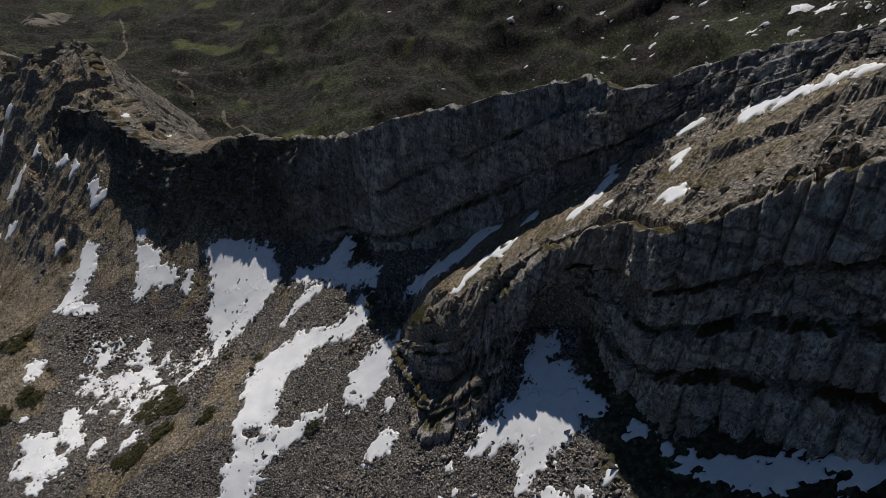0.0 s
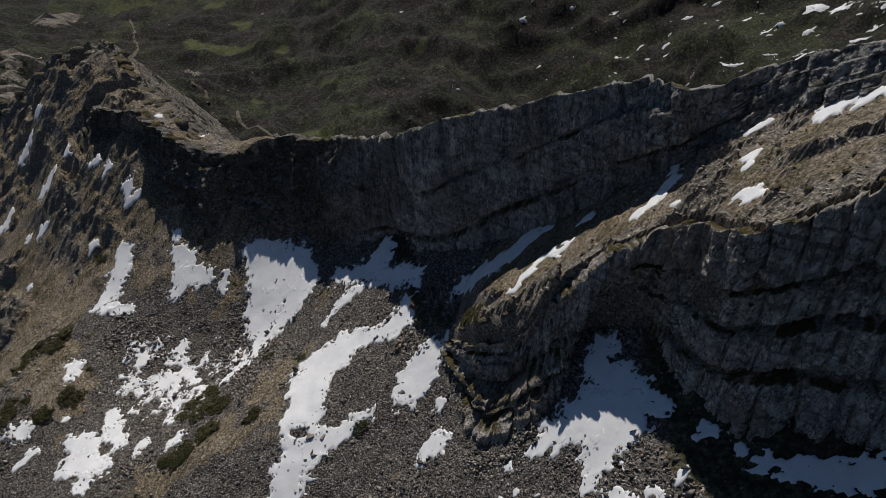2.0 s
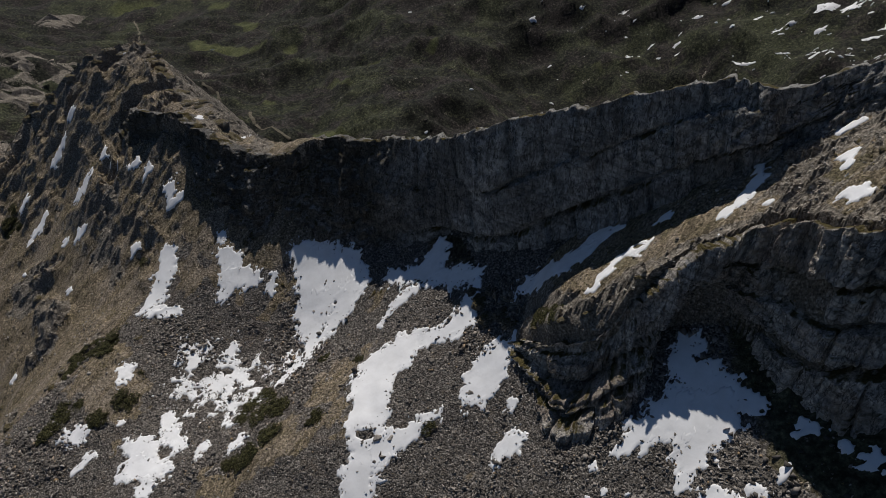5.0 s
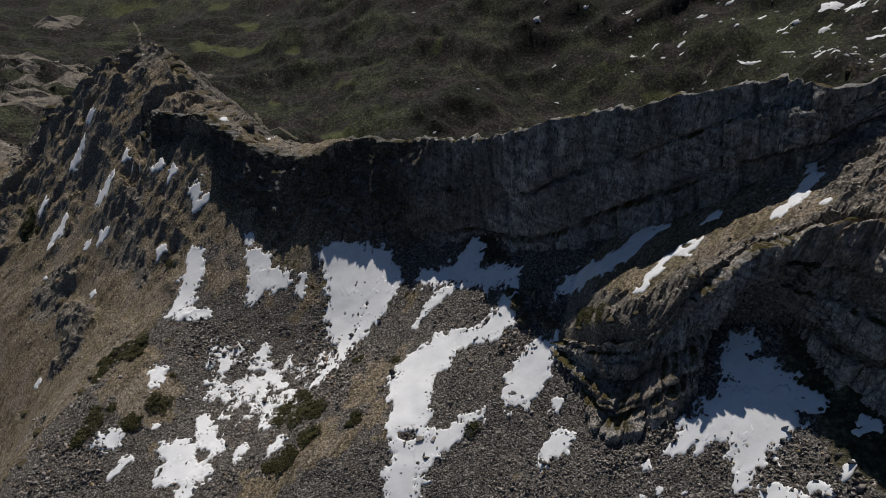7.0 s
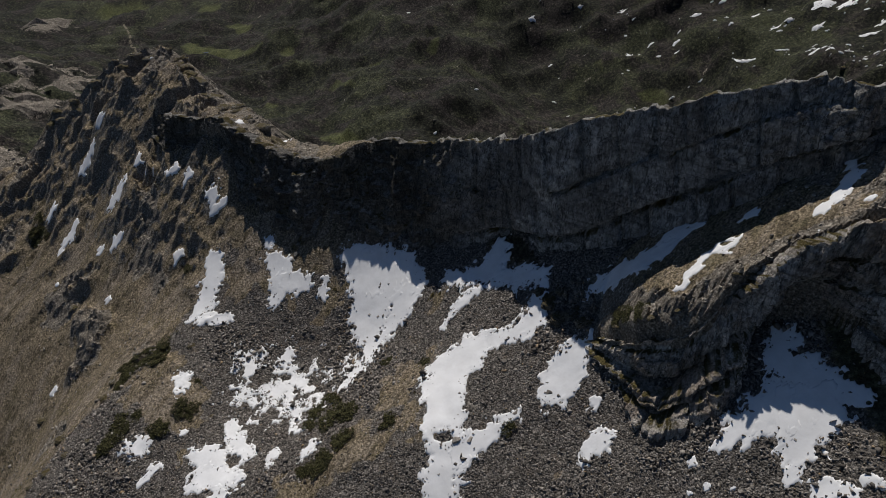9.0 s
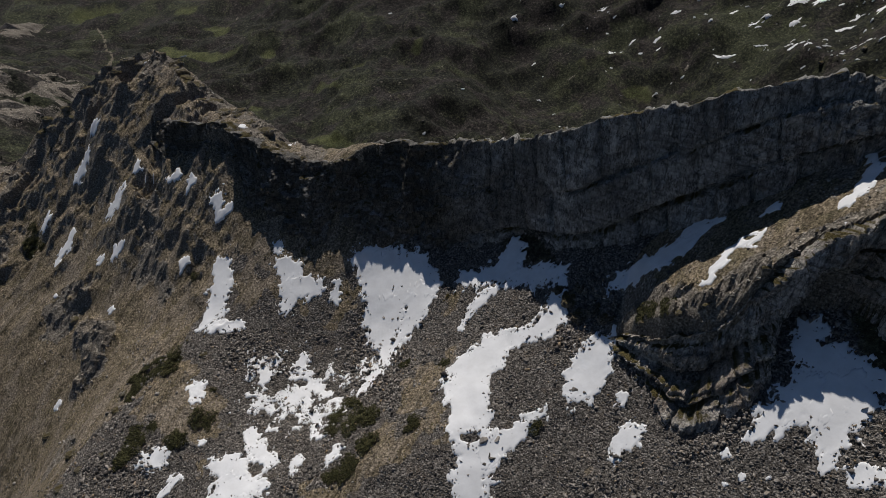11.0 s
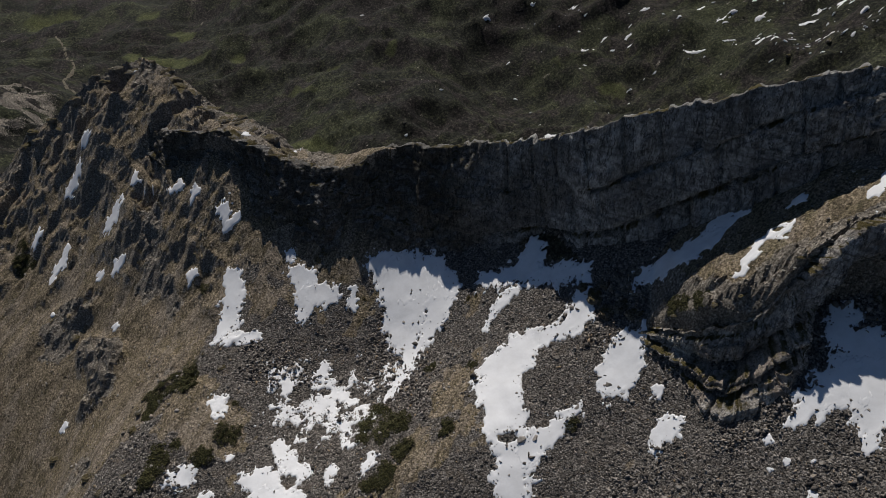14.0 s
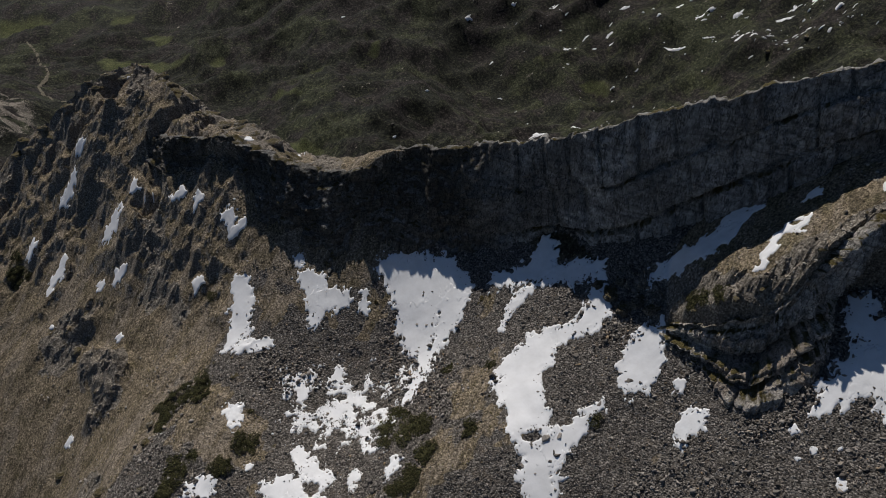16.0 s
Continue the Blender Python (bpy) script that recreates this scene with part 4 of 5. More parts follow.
def north_face(s, h, v, P, seed):
    east = smooth(-46, -20, P[..., 0])
    d = 2.0 * fbm(s / 19, h / 60, 0, 3, seed)
    w = v - 0.20 * smooth(-15, 32, P[..., 0]) + 0.05 * fbm(s / 24, h / 40, 0, 3, seed + 20)
    band = (w > 0.22).astype(float) + (w > 0.58)
    fade = (0.5 + 0.5 * smooth(-0.3, 0.2, fbm(s / 26, 0 * s, 0, 2, seed + 25))) * smooth(44, 32, P[..., 0])
    d = d + (1.9 * smooth(0.205, 0.225, w) - 1.8 * np.exp(-((w - 0.19) / 0.03) ** 2)) * east * fade
    d = d - 1.7 * np.exp(-((w - 0.575) / 0.018) ** 2) * east * smooth(28, 14, P[..., 0]) * smooth(0.0, 0.35, fbm(s / 19, 0 * s, 0, 2, seed + 26))
    slab = columns(s, h, band, 8.5, 2.4, 1.4, seed + 40) + columns(s, h, band + 4, 2.6, 0.7, 0.6, seed + 50)
    bed = np.floor(h / 1.0 + 0.6 * fbm(s / 12, h / 7, 0, 2, seed + 60))
    slab = slab + 0.35 * (lattice_hash(bed, np.floor(s / 7 + 3 * lattice_hash(bed, 0 * bed, 0 * bed, 9)), 0 * bed, seed + 61) - 0.5)
    slab = slab - 0.45 * smooth(0.72, 0.95, ridged(s / 2.6, h / 19, 0, 3, seed + 62)) + 0.35 * fbm(s / 1.8, h / 2.6, 0, 4, seed + 63, 0.6)
    broken = rock_face(s, h, seed, 0.8, 2.2, 0.8) * 1.15 + 5.0 * (ridged(s / 13, h / 40, 0, 3, seed + 22) - 0.78)
    return (d + slab * (0.35 + 0.65 * east) + broken * (1 - east + 0.7 * smooth(16, 30, P[..., 0]))) * smooth(-0.15, 0.05, v)


def nose_lay(v, x):
    """The nose stands on stepped ledges: its lower third juts out, the rest is upright."""
    nose = smooth(13, 7, x) * smooth(-13, -6, x)
    stepped = 0.10 * smooth(-0.1, 0.16, v) + 0.30 * smooth(0.14, 0.2, v) + 0.40 * smooth(0.34, 0.42, v) + 0.2 * smooth(0.42, 1.0, v)
    return v + nose * (stepped - v)


def west_lay(v, x):
    """The western end of the wall stands back from a steep apron at its foot."""
    return v + smooth(-58, -72, x) * (np.where(v > 0, np.abs(v) ** 0.62, 0.3 * v) - v)


def columns(s, h, band, wide, off, groove, seed):
    """Upright joints that cut a bed into blocks standing forward or back."""
    q = s / wide + 0.9 * lattice_hash(band, 0 * band, 0 * band, seed) + 0.22 * fbm(s / wide, h / (2.5 * wide), 0, 3, seed + 1)
    c = np.floor(q)
    f = np.abs(q - c - 0.5)
    d = off * (lattice_hash(c, band, 0 * c, seed + 2) - 0.5)
    return d - groove * smooth(0.40, 0.5, f) * (0.25 + 0.75 * lattice_hash(c, band, 0 * c, seed + 3))


def south_face(s, h, v, P, seed):
    x = P[..., 0]
    w = v + 0.04 * fbm(s / 16, h / 40, 0, 3, seed + 20) + 0.012 * fbm(s / 3, h / 8, 0, 2, seed + 21)
    main = 0.55 + 0.45 * smooth(8, 20, x)
    band = (w > 0.27).astype(float) + (w > 0.49) + (w > 0.705)
    prof = -1.2 + 1.3 * smooth(0.265, 0.285, w) - 0.6 * smooth(0.48, 0.5, w) + 2.6 * smooth(0.70, 0.72, w)
    for k, (at, deep, tall) in enumerate(((0.25, 3.6, 0.03), (0.475, 2.8, 0.02), (0.682, 3.4, 0.028))):
        vary = 0.5 + 0.5 * smooth(-0.25, 0.3, fbm(s / 13, 0 * s, 0, 2, seed + 22 + k))
        prof = prof - deep * vary * np.exp(-((w - at) / tall) ** 4)
    nose = smooth(12, 7, x) * smooth(-14, -9, x)
    q = v + 0.05 * fbm(s / 6, h / 9, 0, 3, seed + 27)
    step_out = 0.6 * smooth(0.97, 1.0, q) - 2.2 * np.exp(-((q - 0.88) / 0.07) ** 4) + 0.9 * np.exp(-((q - 0.64) / 0.13) ** 4) - 1.9 * np.exp(-((q - 0.43) / 0.06) ** 4) + 1.5 * np.exp(-((q - 0.28) / 0.07) ** 4) - 1.2 * np.exp(-((q - 0.14) / 0.04) ** 4) + 1.2 * smooth(0.1, 0.06, q)
    prof = prof * (1 - nose) + (0.55 + 0.45 * fbm(s / 5, h / 20, 0, 2, seed + 28)) * step_out * nose / main
    cave = -4.0 * np.exp(-((x - 18) / 5.0) ** 2) * smooth(0.50, 0.40, w) * smooth(-0.1, 0.1, v)
    d = 1.6 * fbm(s / 13, h / 45, 0, 3, seed) + prof * main + cave
    d = d + columns(s, h, band, 4.8, 1.7, 1.6, seed + 40) + columns(s, h, band + 5, 1.9, 0.8, 0.8, seed + 50) + columns(s, h, np.floor(h / 2.4), 1.0, 0.45, 0.3, seed + 55)
    bed = np.floor(h / 0.75 + 0.45 * fbm(s / 9, h / 5, 0, 2, seed + 60))
    thin = (lattice_hash(bed, np.floor(s / 6 + 3 * lattice_hash(bed, 0 * bed, 0 * bed, 9)), 0 * bed, seed + 61) - 0.5)
    d = d + thin * np.where(band > 2.5, 0.16, 0.5)
    d = d - np.where(band > 2.5, 0.7, 0.25) * smooth(0.72, 0.95, ridged(s / 2.2, h / 17, 0, 3, seed + 62))
    d = d + 0.4 * fbm(s / 1.6, h / 2.2, 0, 4, seed + 63, 0.6)
    return d * smooth(-0.15, 0.0, v)


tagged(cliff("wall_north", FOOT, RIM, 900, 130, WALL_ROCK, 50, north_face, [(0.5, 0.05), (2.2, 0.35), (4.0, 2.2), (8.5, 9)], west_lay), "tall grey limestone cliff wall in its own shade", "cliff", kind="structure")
tagged(cliff("wall_south", BASE, EDGE, 640, 210, CLIFF_ROCK, 80, south_face, [(0.6, 0.0), (1.6, 0.2), (3.2, 1.6)], nose_lay), "bedded grey limestone cliff with deep ledges under a grassy ramp", "cliff", kind="structure")


# ---- snow ----
SCRAPS = []


def snow_patch(*chain, speckle=0.0):
    SNOW_CHAINS.append((list(chain), speckle))
    xs, ys, rs = zip(*chain)
    pad = 2.0
    cell = 0.3 if ys[0] < 190 else 0.4
    ax = np.arange(min(xs) - max(rs) - pad, max(xs) + max(rs) + pad, cell)
    ay = np.arange(min(ys) - max(rs) - pad, max(ys) + max(rs) + pad, cell)
    x, y = np.meshgrid(ax, ay, indexing="ij")
    d = snow_depth(list(chain), speckle, x, y)
    zz = land_z(x, y, False)
    wall = np.hypot(*np.gradient(zz, cell)) > 1.9
    for _ in range(2):
        wall[1:-1, 1:-1] |= wall[:-2, 1:-1] | wall[2:, 1:-1] | wall[1:-1, :-2] | wall[1:-1, 2:]
    d = np.where(wall, 9.0, d)
    ins = d < 0
    keep = ins[:-1, :-1] | ins[1:, :-1] | ins[1:, 1:] | ins[:-1, 1:]
    if not keep.any():
        return None
    near = np.pad(ins, 1)
    near = (near[:-2, 1:-1] | near[2:, 1:-1] | near[1:-1, :-2] | near[1:-1, 2:] | near[:-2, :-2] | near[2:, 2:] | near[:-2, 2:] | near[2:, :-2] | ins)
    gxx, gyy = np.gradient(d, cell)
    out = np.clip(d, 0, 0.5) / np.maximum(gxx ** 2 + gyy ** 2, 0.3)
    x, y = x - gxx * out, y - gyy * out
    z = np.zeros(x.shape)
    z[near] = land_z(x[near], y[near]) - 0.27 * smooth(0, -1.6, d[near]) * fbm(x[near] / 2.6, y[near] / 2.6, 0, 3, 6)
    z = z + np.where(ins, np.minimum(0.08 + 0.3 * np.maximum(-d, 0), 0.2) + 0.012 * (len(SNOW_CHAINS) % 9), -0.12)
    verts = np.stack([x, y, z], -1).reshape(-1, 3)
    for cells in pieces(keep):
        quads = grid_faces(len(ax), len(ay), cells)
        if len(quads) < 40:
            SCRAPS.append(verts[quads].reshape(-1, 3))
            continue
        used, faces = np.unique(quads, return_inverse=True)
        me = mesh_of("snow_patch", verts[used], faces.reshape(-1, 4), SNOW)
        me.polygons.foreach_set("use_smooth", np.ones(len(me.polygons), dtype=bool))
        if speckle:
            word = "old white snow patch broken by stones, lying on scree"
        else:
            word = "%s patch of old white snow on the mountain slope" % ("large" if len(quads) > 900 else "long" if len(chain) > 2 else "small")
        tagged(new("snow_patch", me), word, "snow patch", "snow patches")


def pieces(keep):
    """The separate pieces of a mask of cells, as masks."""
    left = set(zip(*np.nonzero(keep)))
    while left:
        todo = [left.pop()]
        cells = np.zeros(keep.shape, dtype=bool)
        while todo:
            i, j = todo.pop()
            cells[i, j] = True
            for n in ((i + 1, j), (i - 1, j), (i, j + 1), (i, j - 1), (i + 1, j + 1), (i - 1, j - 1), (i + 1, j - 1), (i - 1, j + 1)):
                if n in left:
                    left.remove(n)
                    todo.append(n)
        yield cells


def snow_depth(chain, speckle, x, y):
    d = blobs([chain], x, y)
    r = max(c[2] for c in chain)
    d = d + min(1.3, 0.45 * r) * fbm(x / 3.2, y / 3.2, 0, 3, 90) + min(2.0, 0.8 * r) * fbm(x / 1.5, y / 1.5, 0, 4, 92, 0.75) + min(0.9, 0.4 * r) * grain(x / 0.8, y / 0.8, 0, 97)
    d = np.maximum(d, -(blobs(RUBBLE_ISLANDS, x, y) + 0.9 * fbm(x / 1.6, y / 1.6, 0, 3, 96)))
    return d + speckle * (7.5 * fbm(x / 2.4, y / 2.4, 0, 4, 94, 0.7) + 1.7)


for chain in SNOW_LIST:
    snow_patch(*chain)
for chain in SPECKLED:
    snow_patch(*chain, speckle=1.3)
corners = np.concatenate(SCRAPS)
tagged(new("snow_scraps", mesh_of("snow_scraps", corners, np.arange(len(corners)).reshape(-1, 4), SNOW)), "small scraps of old snow between the stones", "snow", kind="stuff")


def snow_at(x, y):
    d = np.full(np.shape(x), 1e9)
    for chain, speckle in SNOW_CHAINS:
        xs, ys, rs = zip(*chain)
        m = (x > min(xs) - max(rs) - 2) & (x < max(xs) + max(rs) + 2) & (y > min(ys) - max(rs) - 2) & (y < max(ys) + max(rs) + 2)
        if m.any():
            d[m] = np.minimum(d[m], snow_depth(chain, speckle, x[m], y[m]))
    return d


# ---- stones ----
def hull(points):
    bm = bmesh.new()
    for p in points:
        bm.verts.new(p)
    got = bmesh.ops.convex_hull(bm, input=bm.verts)
    bmesh.ops.delete(bm, geom=list({g for g in got["geom_interior"] + got["geom_unused"] if isinstance(g, bmesh.types.BMVert)}), context="VERTS")
    bmesh.ops.triangulate(bm, faces=bm.faces)
    bm.verts.index_update()
    out = np.array([v.co for v in bm.verts]), np.array([[v.index for v in f.verts] for f in bm.faces])
    bm.free()
    return out


rng = np.random.default_rng(7)


def chip(n, flat=0.7):
    p = rng.normal(size=(n, 3))
    p /= np.linalg.norm(p, axis=1)[:, None]
    p *= np.array([1.0, rng.uniform(0.65, 0.95), rng.uniform(0.5, 0.9) * flat / 0.7]) * rng.uniform(0.8, 1.05, (n, 1))
    return p


def turns(n):
    q = rng.normal(size=(n, 4))
    q /= np.linalg.norm(q, axis=1)[:, None]
    w, x, y, z = q.T
    return np.stack([np.stack([1 - 2 * (y * y + z * z), 2 * (x * y - w * z), 2 * (x * z + w * y)], -1), np.stack([2 * (x * y + w * z), 1 - 2 * (x * x + z * z), 2 * (y * z - w * x)], -1), np.stack([2 * (x * z - w * y), 2 * (y * z + w * x), 1 - 2 * (x * x + y * y)], -1)], 1)


def bedded(n):
    """Turns of blocks that all dip roughly the same way."""
    a, b = np.radians(rng.normal(-42, 22, n)), np.radians(rng.normal(18, 13, n))
    ca, sa, cb, sb, o = np.cos(a), np.sin(a), np.cos(b), np.sin(b), 0 * a
    return np.stack([np.stack([ca, -sa * cb, sa * sb], -1), np.stack([sa, ca * cb, -ca * sb], -1), np.stack([o, sb, cb], -1)], 1)


def strew(name, shapes, pos, size, mat, label, category, turned=turns):
    """Many small pieces in one mesh."""
    V, Fc, base = [], [], 0
    pick = rng.integers(0, len(shapes), len(pos))
    for k, (v, f) in enumerate(shapes):
        at = np.where(pick == k)[0]
        if not len(at):
            continue
        p = np.einsum("nij,vj->nvi", turned(len(at)), v) * size[at][:, None, None] + pos[at][:, None, :]
        V.append(p.reshape(-1, 3))
        Fc.append((f[None] + (np.arange(len(at)) * len(v))[:, None, None] + base).reshape(-1, f.shape[1]))
        base += len(at) * len(v)
    return tagged(new(name, mesh_of(name, np.concatenate(V), np.concatenate(Fc), mat)), label, category, kind="stuff")


CHIPS = [hull(chip(6 + k % 2)) for k in range(16)]


def scatter(n, x0, x1, y0, y1):
    return rng.uniform(x0, x1, n), rng.uniform(y0, y1, n)


x, y = scatter(190000, -152, 58, 38, 162)
ok = (beside(SCREE_WEST, x, y)[0] > -5) & (beside(CREST, x, y)[0] < 0) & (np.hypot(x + 160, y - 20) > 40)
x, y = x[ok], y[ok]
share = cover_of(x, y)[:, 0]
bare = snow_at(x, y)
among = smooth(1, -1, blobs([c for c, k in SNOW_CHAINS if k], x, y)) * smooth(-0.22, 0.1, fbm(x / 2.4, y / 2.4, 0, 3, 95))
ok = (rng.uniform(size=len(x)) < share ** 1.5) & ((bare > -2.2 * rng.uniform(size=len(x)) ** 4) | (rng.uniform(size=len(x)) < 0.9 * among))
x, y, bare, among = x[ok], y[ok], bare[ok], among[ok]
coarse = smooth(-0.15, 0.45, fbm(x / 16, y / 16, 0, 3, 60))
size = np.exp(rng.normal(-1.5, 0.5, len(x))) * (0.75 + 0.75 * coarse)
size = np.minimum(size, 1.0)
size = size * np.where(bare < 0, 1.25, 1.0)
z = land_z(x, y) + 0.12 * size + 0.18 * (bare < 0)
strew("scree", CHIPS, np.stack([x, y, z], -1), size, STONES, "loose grey limestone scree", "scree")

x, y = scatter(32000, -215, 60, 40, 240)
part_ = cover_of(x, y)
low, back, crest, inside = land_parts(x, y)
ok = (back < -4) & (part_[:, 0] < 0.5) & (part_[:, 2] < 0.5) & (snow_at(x, y) > 0.1) & (rng.uniform(size=len(x)) < 0.2 + 0.7 * smooth(0.05, 0.4, fbm(x / 12, y / 12, 0, 3, 61)))
x, y = x[ok], y[ok]
size = np.minimum(np.exp(rng.normal(-1.35, 0.45, len(x))), 0.9)
strew("loose_stones", CHIPS, np.stack([x, y, land_z(x, y) + 0.1 * size], -1), size, STONES, "scattered grey stones in dry turf", "stones")


x, y = scatter(44000, -190, 58, 50, 275)
low, back, crest, inside = land_parts(x, y)
m = (back < 42) & (back > -130) & ((x < -70) | (inside > -0.5) & (x > -24))
x, y, back, inside = x[m], y[m], back[m], inside[m]
share = crag_share(x, y, back, inside)
lip = smooth(0, 1, inside) * smooth(4.5, 1.5, inside) * (x > -20)
meagre = 0.10 * smooth(18, 26, x) * smooth(0, 2, inside)
chance = np.maximum(np.maximum(0.4 * smooth(0.4, 0.8, share), 0.3 * lip), 0.5 * meagre) * (0.35 + 0.65 * smooth(-0.2, 0.2, fbm(x / 4, y / 4, 0, 2, 64)))
ok = (snow_at(x, y) > 0.15) & (rng.uniform(size=len(x)) < chance)
x, y = x[ok], y[ok]
size = np.clip(np.exp(rng.normal(-0.62, 0.42, len(x))), 0.2, 1.5) * np.where(x > -30, 0.38, 0.65)
CORNERS = np.array([(i, j, k) for i in (-1, 1) for j in (-1, 1) for k in (-1, 1)], float)
SLABS = [hull(np.vstack([CORNERS + rng.uniform(-0.55, 0.35, (8, 3)), rng.normal(size=(3, 3)) * 0.7]) * np.array([0.62, 0.33, 0.24])) for _ in range(16)]
n = len(x)
u, v = scatter(9000, 3, 58, 46, 100)
low, back, crest, inside = land_parts(u, v)
m = (inside > -0.3) & (back < -2)
u, v, back, inside = u[m], v[m], back[m], inside[m]
chance = np.maximum(0.5 * smooth(0.3, 0.7, crag_share(u, v, back, inside)), 0.03 + 0.15 * smooth(0.05, 0.3, fbm(u / 5, v / 5, 0, 3, 67)) * smooth(12, 24, u))
ok = (snow_at(u, v) > 0.1) & (rng.uniform(size=len(u)) < chance)
u, v = u[ok], v[ok]
x, y, size = np.r_[x, u], np.r_[y, v], np.r_[size, np.clip(np.exp(rng.normal(-1.5, 0.45, len(u))), 0.1, 0.5)]
strew("crag_rubble", SLABS, np.stack([x, y, land_z(x, y) - 0.04 * size], -1), size, RUBBLE, "jagged limestone blocks breaking through the turf", "rocks", bedded)


# ---- boulders ----
def boulder_mesh(k):
    v, f = hull(np.sign(c := chip(16, 0.8)) * np.abs(c) ** 0.75)
    bm = bmesh.new()
    vs = [bm.verts.new(p) for p in v]
    for tri in f:
        bm.faces.new([vs[i] for i in tri])
    bmesh.ops.dissolve_limit(bm, angle_limit=radians(10), verts=bm.verts, edges=bm.edges)
    bmesh.ops.bevel(bm, geom=bm.edges[:], offset=0.03, segments=1, affect="EDGES")
    bmesh.ops.triangulate(bm, faces=bm.faces)
    bmesh.ops.recalc_face_normals(bm, faces=bm.faces)
    me = bpy.data.meshes.new("boulder")
    bm.to_mesh(me)
    bm.free()
    me.materials.append(BOULDER)
    return me


BOULDERS = [boulder_mesh(k) for k in range(9)]


def boulder(x, y, z, r, on_snow=False):
    ob = new("boulder", BOULDERS[rng.integers(0, len(BOULDERS))])
    ob.matrix_world = pose(x, y, z - 0.1 * r, rng.uniform(-25, 25), rng.uniform(-25, 25), rng.uniform(0, 360)) @ Matrix.Diagonal((r, r, r * rng.uniform(0.5, 0.75), 1))
    big = "large" if r > 1.2 else "grey"
    return tagged(ob, "%s angular limestone boulder %s" % (big, "sitting in old snow" if on_snow else "lying on scree"), "boulder", "boulders on the slope")


x, y, r = np.array(BOULDER_LIST, float).T
for x, y, z, r, d in zip(x, y, land_z(x, y), 0.52 * r, snow_at(x, y)):
    boulder(x, y, z, r, d < 0)
x, y = scatter(9000, -125, 50, 45, 140)
d, share = snow_at(x, y), cover_of(x, y)[:, 0]
keep = np.where((d < -0.2) & (rng.uniform(size=len(x)) < 0.05) | (share > 0.6) & (rng.uniform(size=len(x)) < 0.03 + 0.06 * (y < 70)))[0][:250]
for x, y, z, d in zip(x[keep], y[keep], land_z(x[keep], y[keep]), d[keep]):
    boulder(x, y, z, float(np.clip(np.exp(rng.normal(-0.8, 0.35)), 0.28, 1.0)), d < 0)


# ---- rock outcrops ----
def outcrop_mesh(k):
    a, e = np.meshgrid(np.linspace(0, 2 * np.pi, 45), np.linspace(-0.5 * np.pi, 0.5 * np.pi, 24), indexing="ij")
    n = np.stack([np.cos(e) * np.cos(a), np.cos(e) * np.sin(a), np.sin(e)], -1)
    q = np.sign(n) * np.abs(n) ** 0.7
    s = 31.7 * k
    tilt = q[..., 2] * 2.6 + 0.9 * q[..., 0] + s
    r = 1 + 0.32 * fbm(q[..., 0] * 1.6 + s, q[..., 1] * 1.6, q[..., 2] * 1.6, 3, 200 + k)
    r = r + 0.22 * (lattice_hash(np.floor(tilt * 2.2), np.floor(q[..., 1] * 2.4 + s), np.floor(q[..., 0] * 2.4), 210) - 0.5)
    r = r + 0.16 * (ridged(q[..., 0] * 2.5 + s, q[..., 1] * 2.5, q[..., 2] * 2.5, 4, 220) - 0.7)
    p = q * r[..., None]
    p[-1] = p[0]
    return mesh_of("rock_outcrop", p.reshape(-1, 3), grid_faces(45, 24), CRAG_ROCK)


OUTCROPS = [outcrop_mesh(k) for k in range(8)]


def turf_cap(rock, k):
    """Turf on the flatter upper faces of an outcrop."""
    v = np.empty(len(rock.vertices) * 3)
    rock.vertices.foreach_get("co", v)
    v = v.reshape(-1, 3)
    f = np.empty(len(rock.polygons) * 4, dtype=np.int32)
    rock.loops.foreach_get("vertex_index", f)
    f = f.reshape(-1, 4)
    n = np.cross(v[f[:, 2]] - v[f[:, 0]], v[f[:, 3]] - v[f[:, 1]])
    n /= np.linalg.norm(n, axis=1)[:, None] + 1e-9
    c = v[f].mean(1)
    n = np.where((n * c).sum(1)[:, None] < 0, -n, n)
    keep = (n[:, 2] > 0.72) & (c[:, 2] > 0.3) & (fbm(c[:, 0] * 1.7 + k, c[:, 1] * 1.7, 0, 3, 230) > -0.1)
    used, faces = np.unique(f[keep], return_inverse=True)
    up = v[used] * 1.004 + np.array([0, 0, 0.006])
    return mesh_of("turf_patch", up, faces.reshape(-1, 4), LEDGE_TURF)


TURF_CAPS = {me.name: turf_cap(me, k) for k, me in enumerate(OUTCROPS)}


def outcrop(x, y, rx, ry, rz, turn, sink=0.2, tilt=0.0):
    ob = new("rock_outcrop", OUTCROPS[rng.integers(0, len(OUTCROPS))])
    z = float(land_z(np.array([x]), np.array([y]))[0])
    ob.matrix_world = pose(x, y, z - sink * rz, tilt, rng.uniform(-12, 12), turn) @ Matrix.Diagonal((rx, ry, rz, 1))
    turf = new("turf_patch", TURF_CAPS[ob.data.name])
    turf.parent = ob
    turf["label"] = "dry turf growing on the ledges"
    return tagged(ob, "weathered grey limestone outcrop with turf on its ledges", "rock outcrop", "rock outcrops")


for x, y, r in CRAGS:
    outcrop(x, y, r * 0.95, r * 0.6, r * 0.5, 35 + rng.uniform(-30, 30), 0.6)
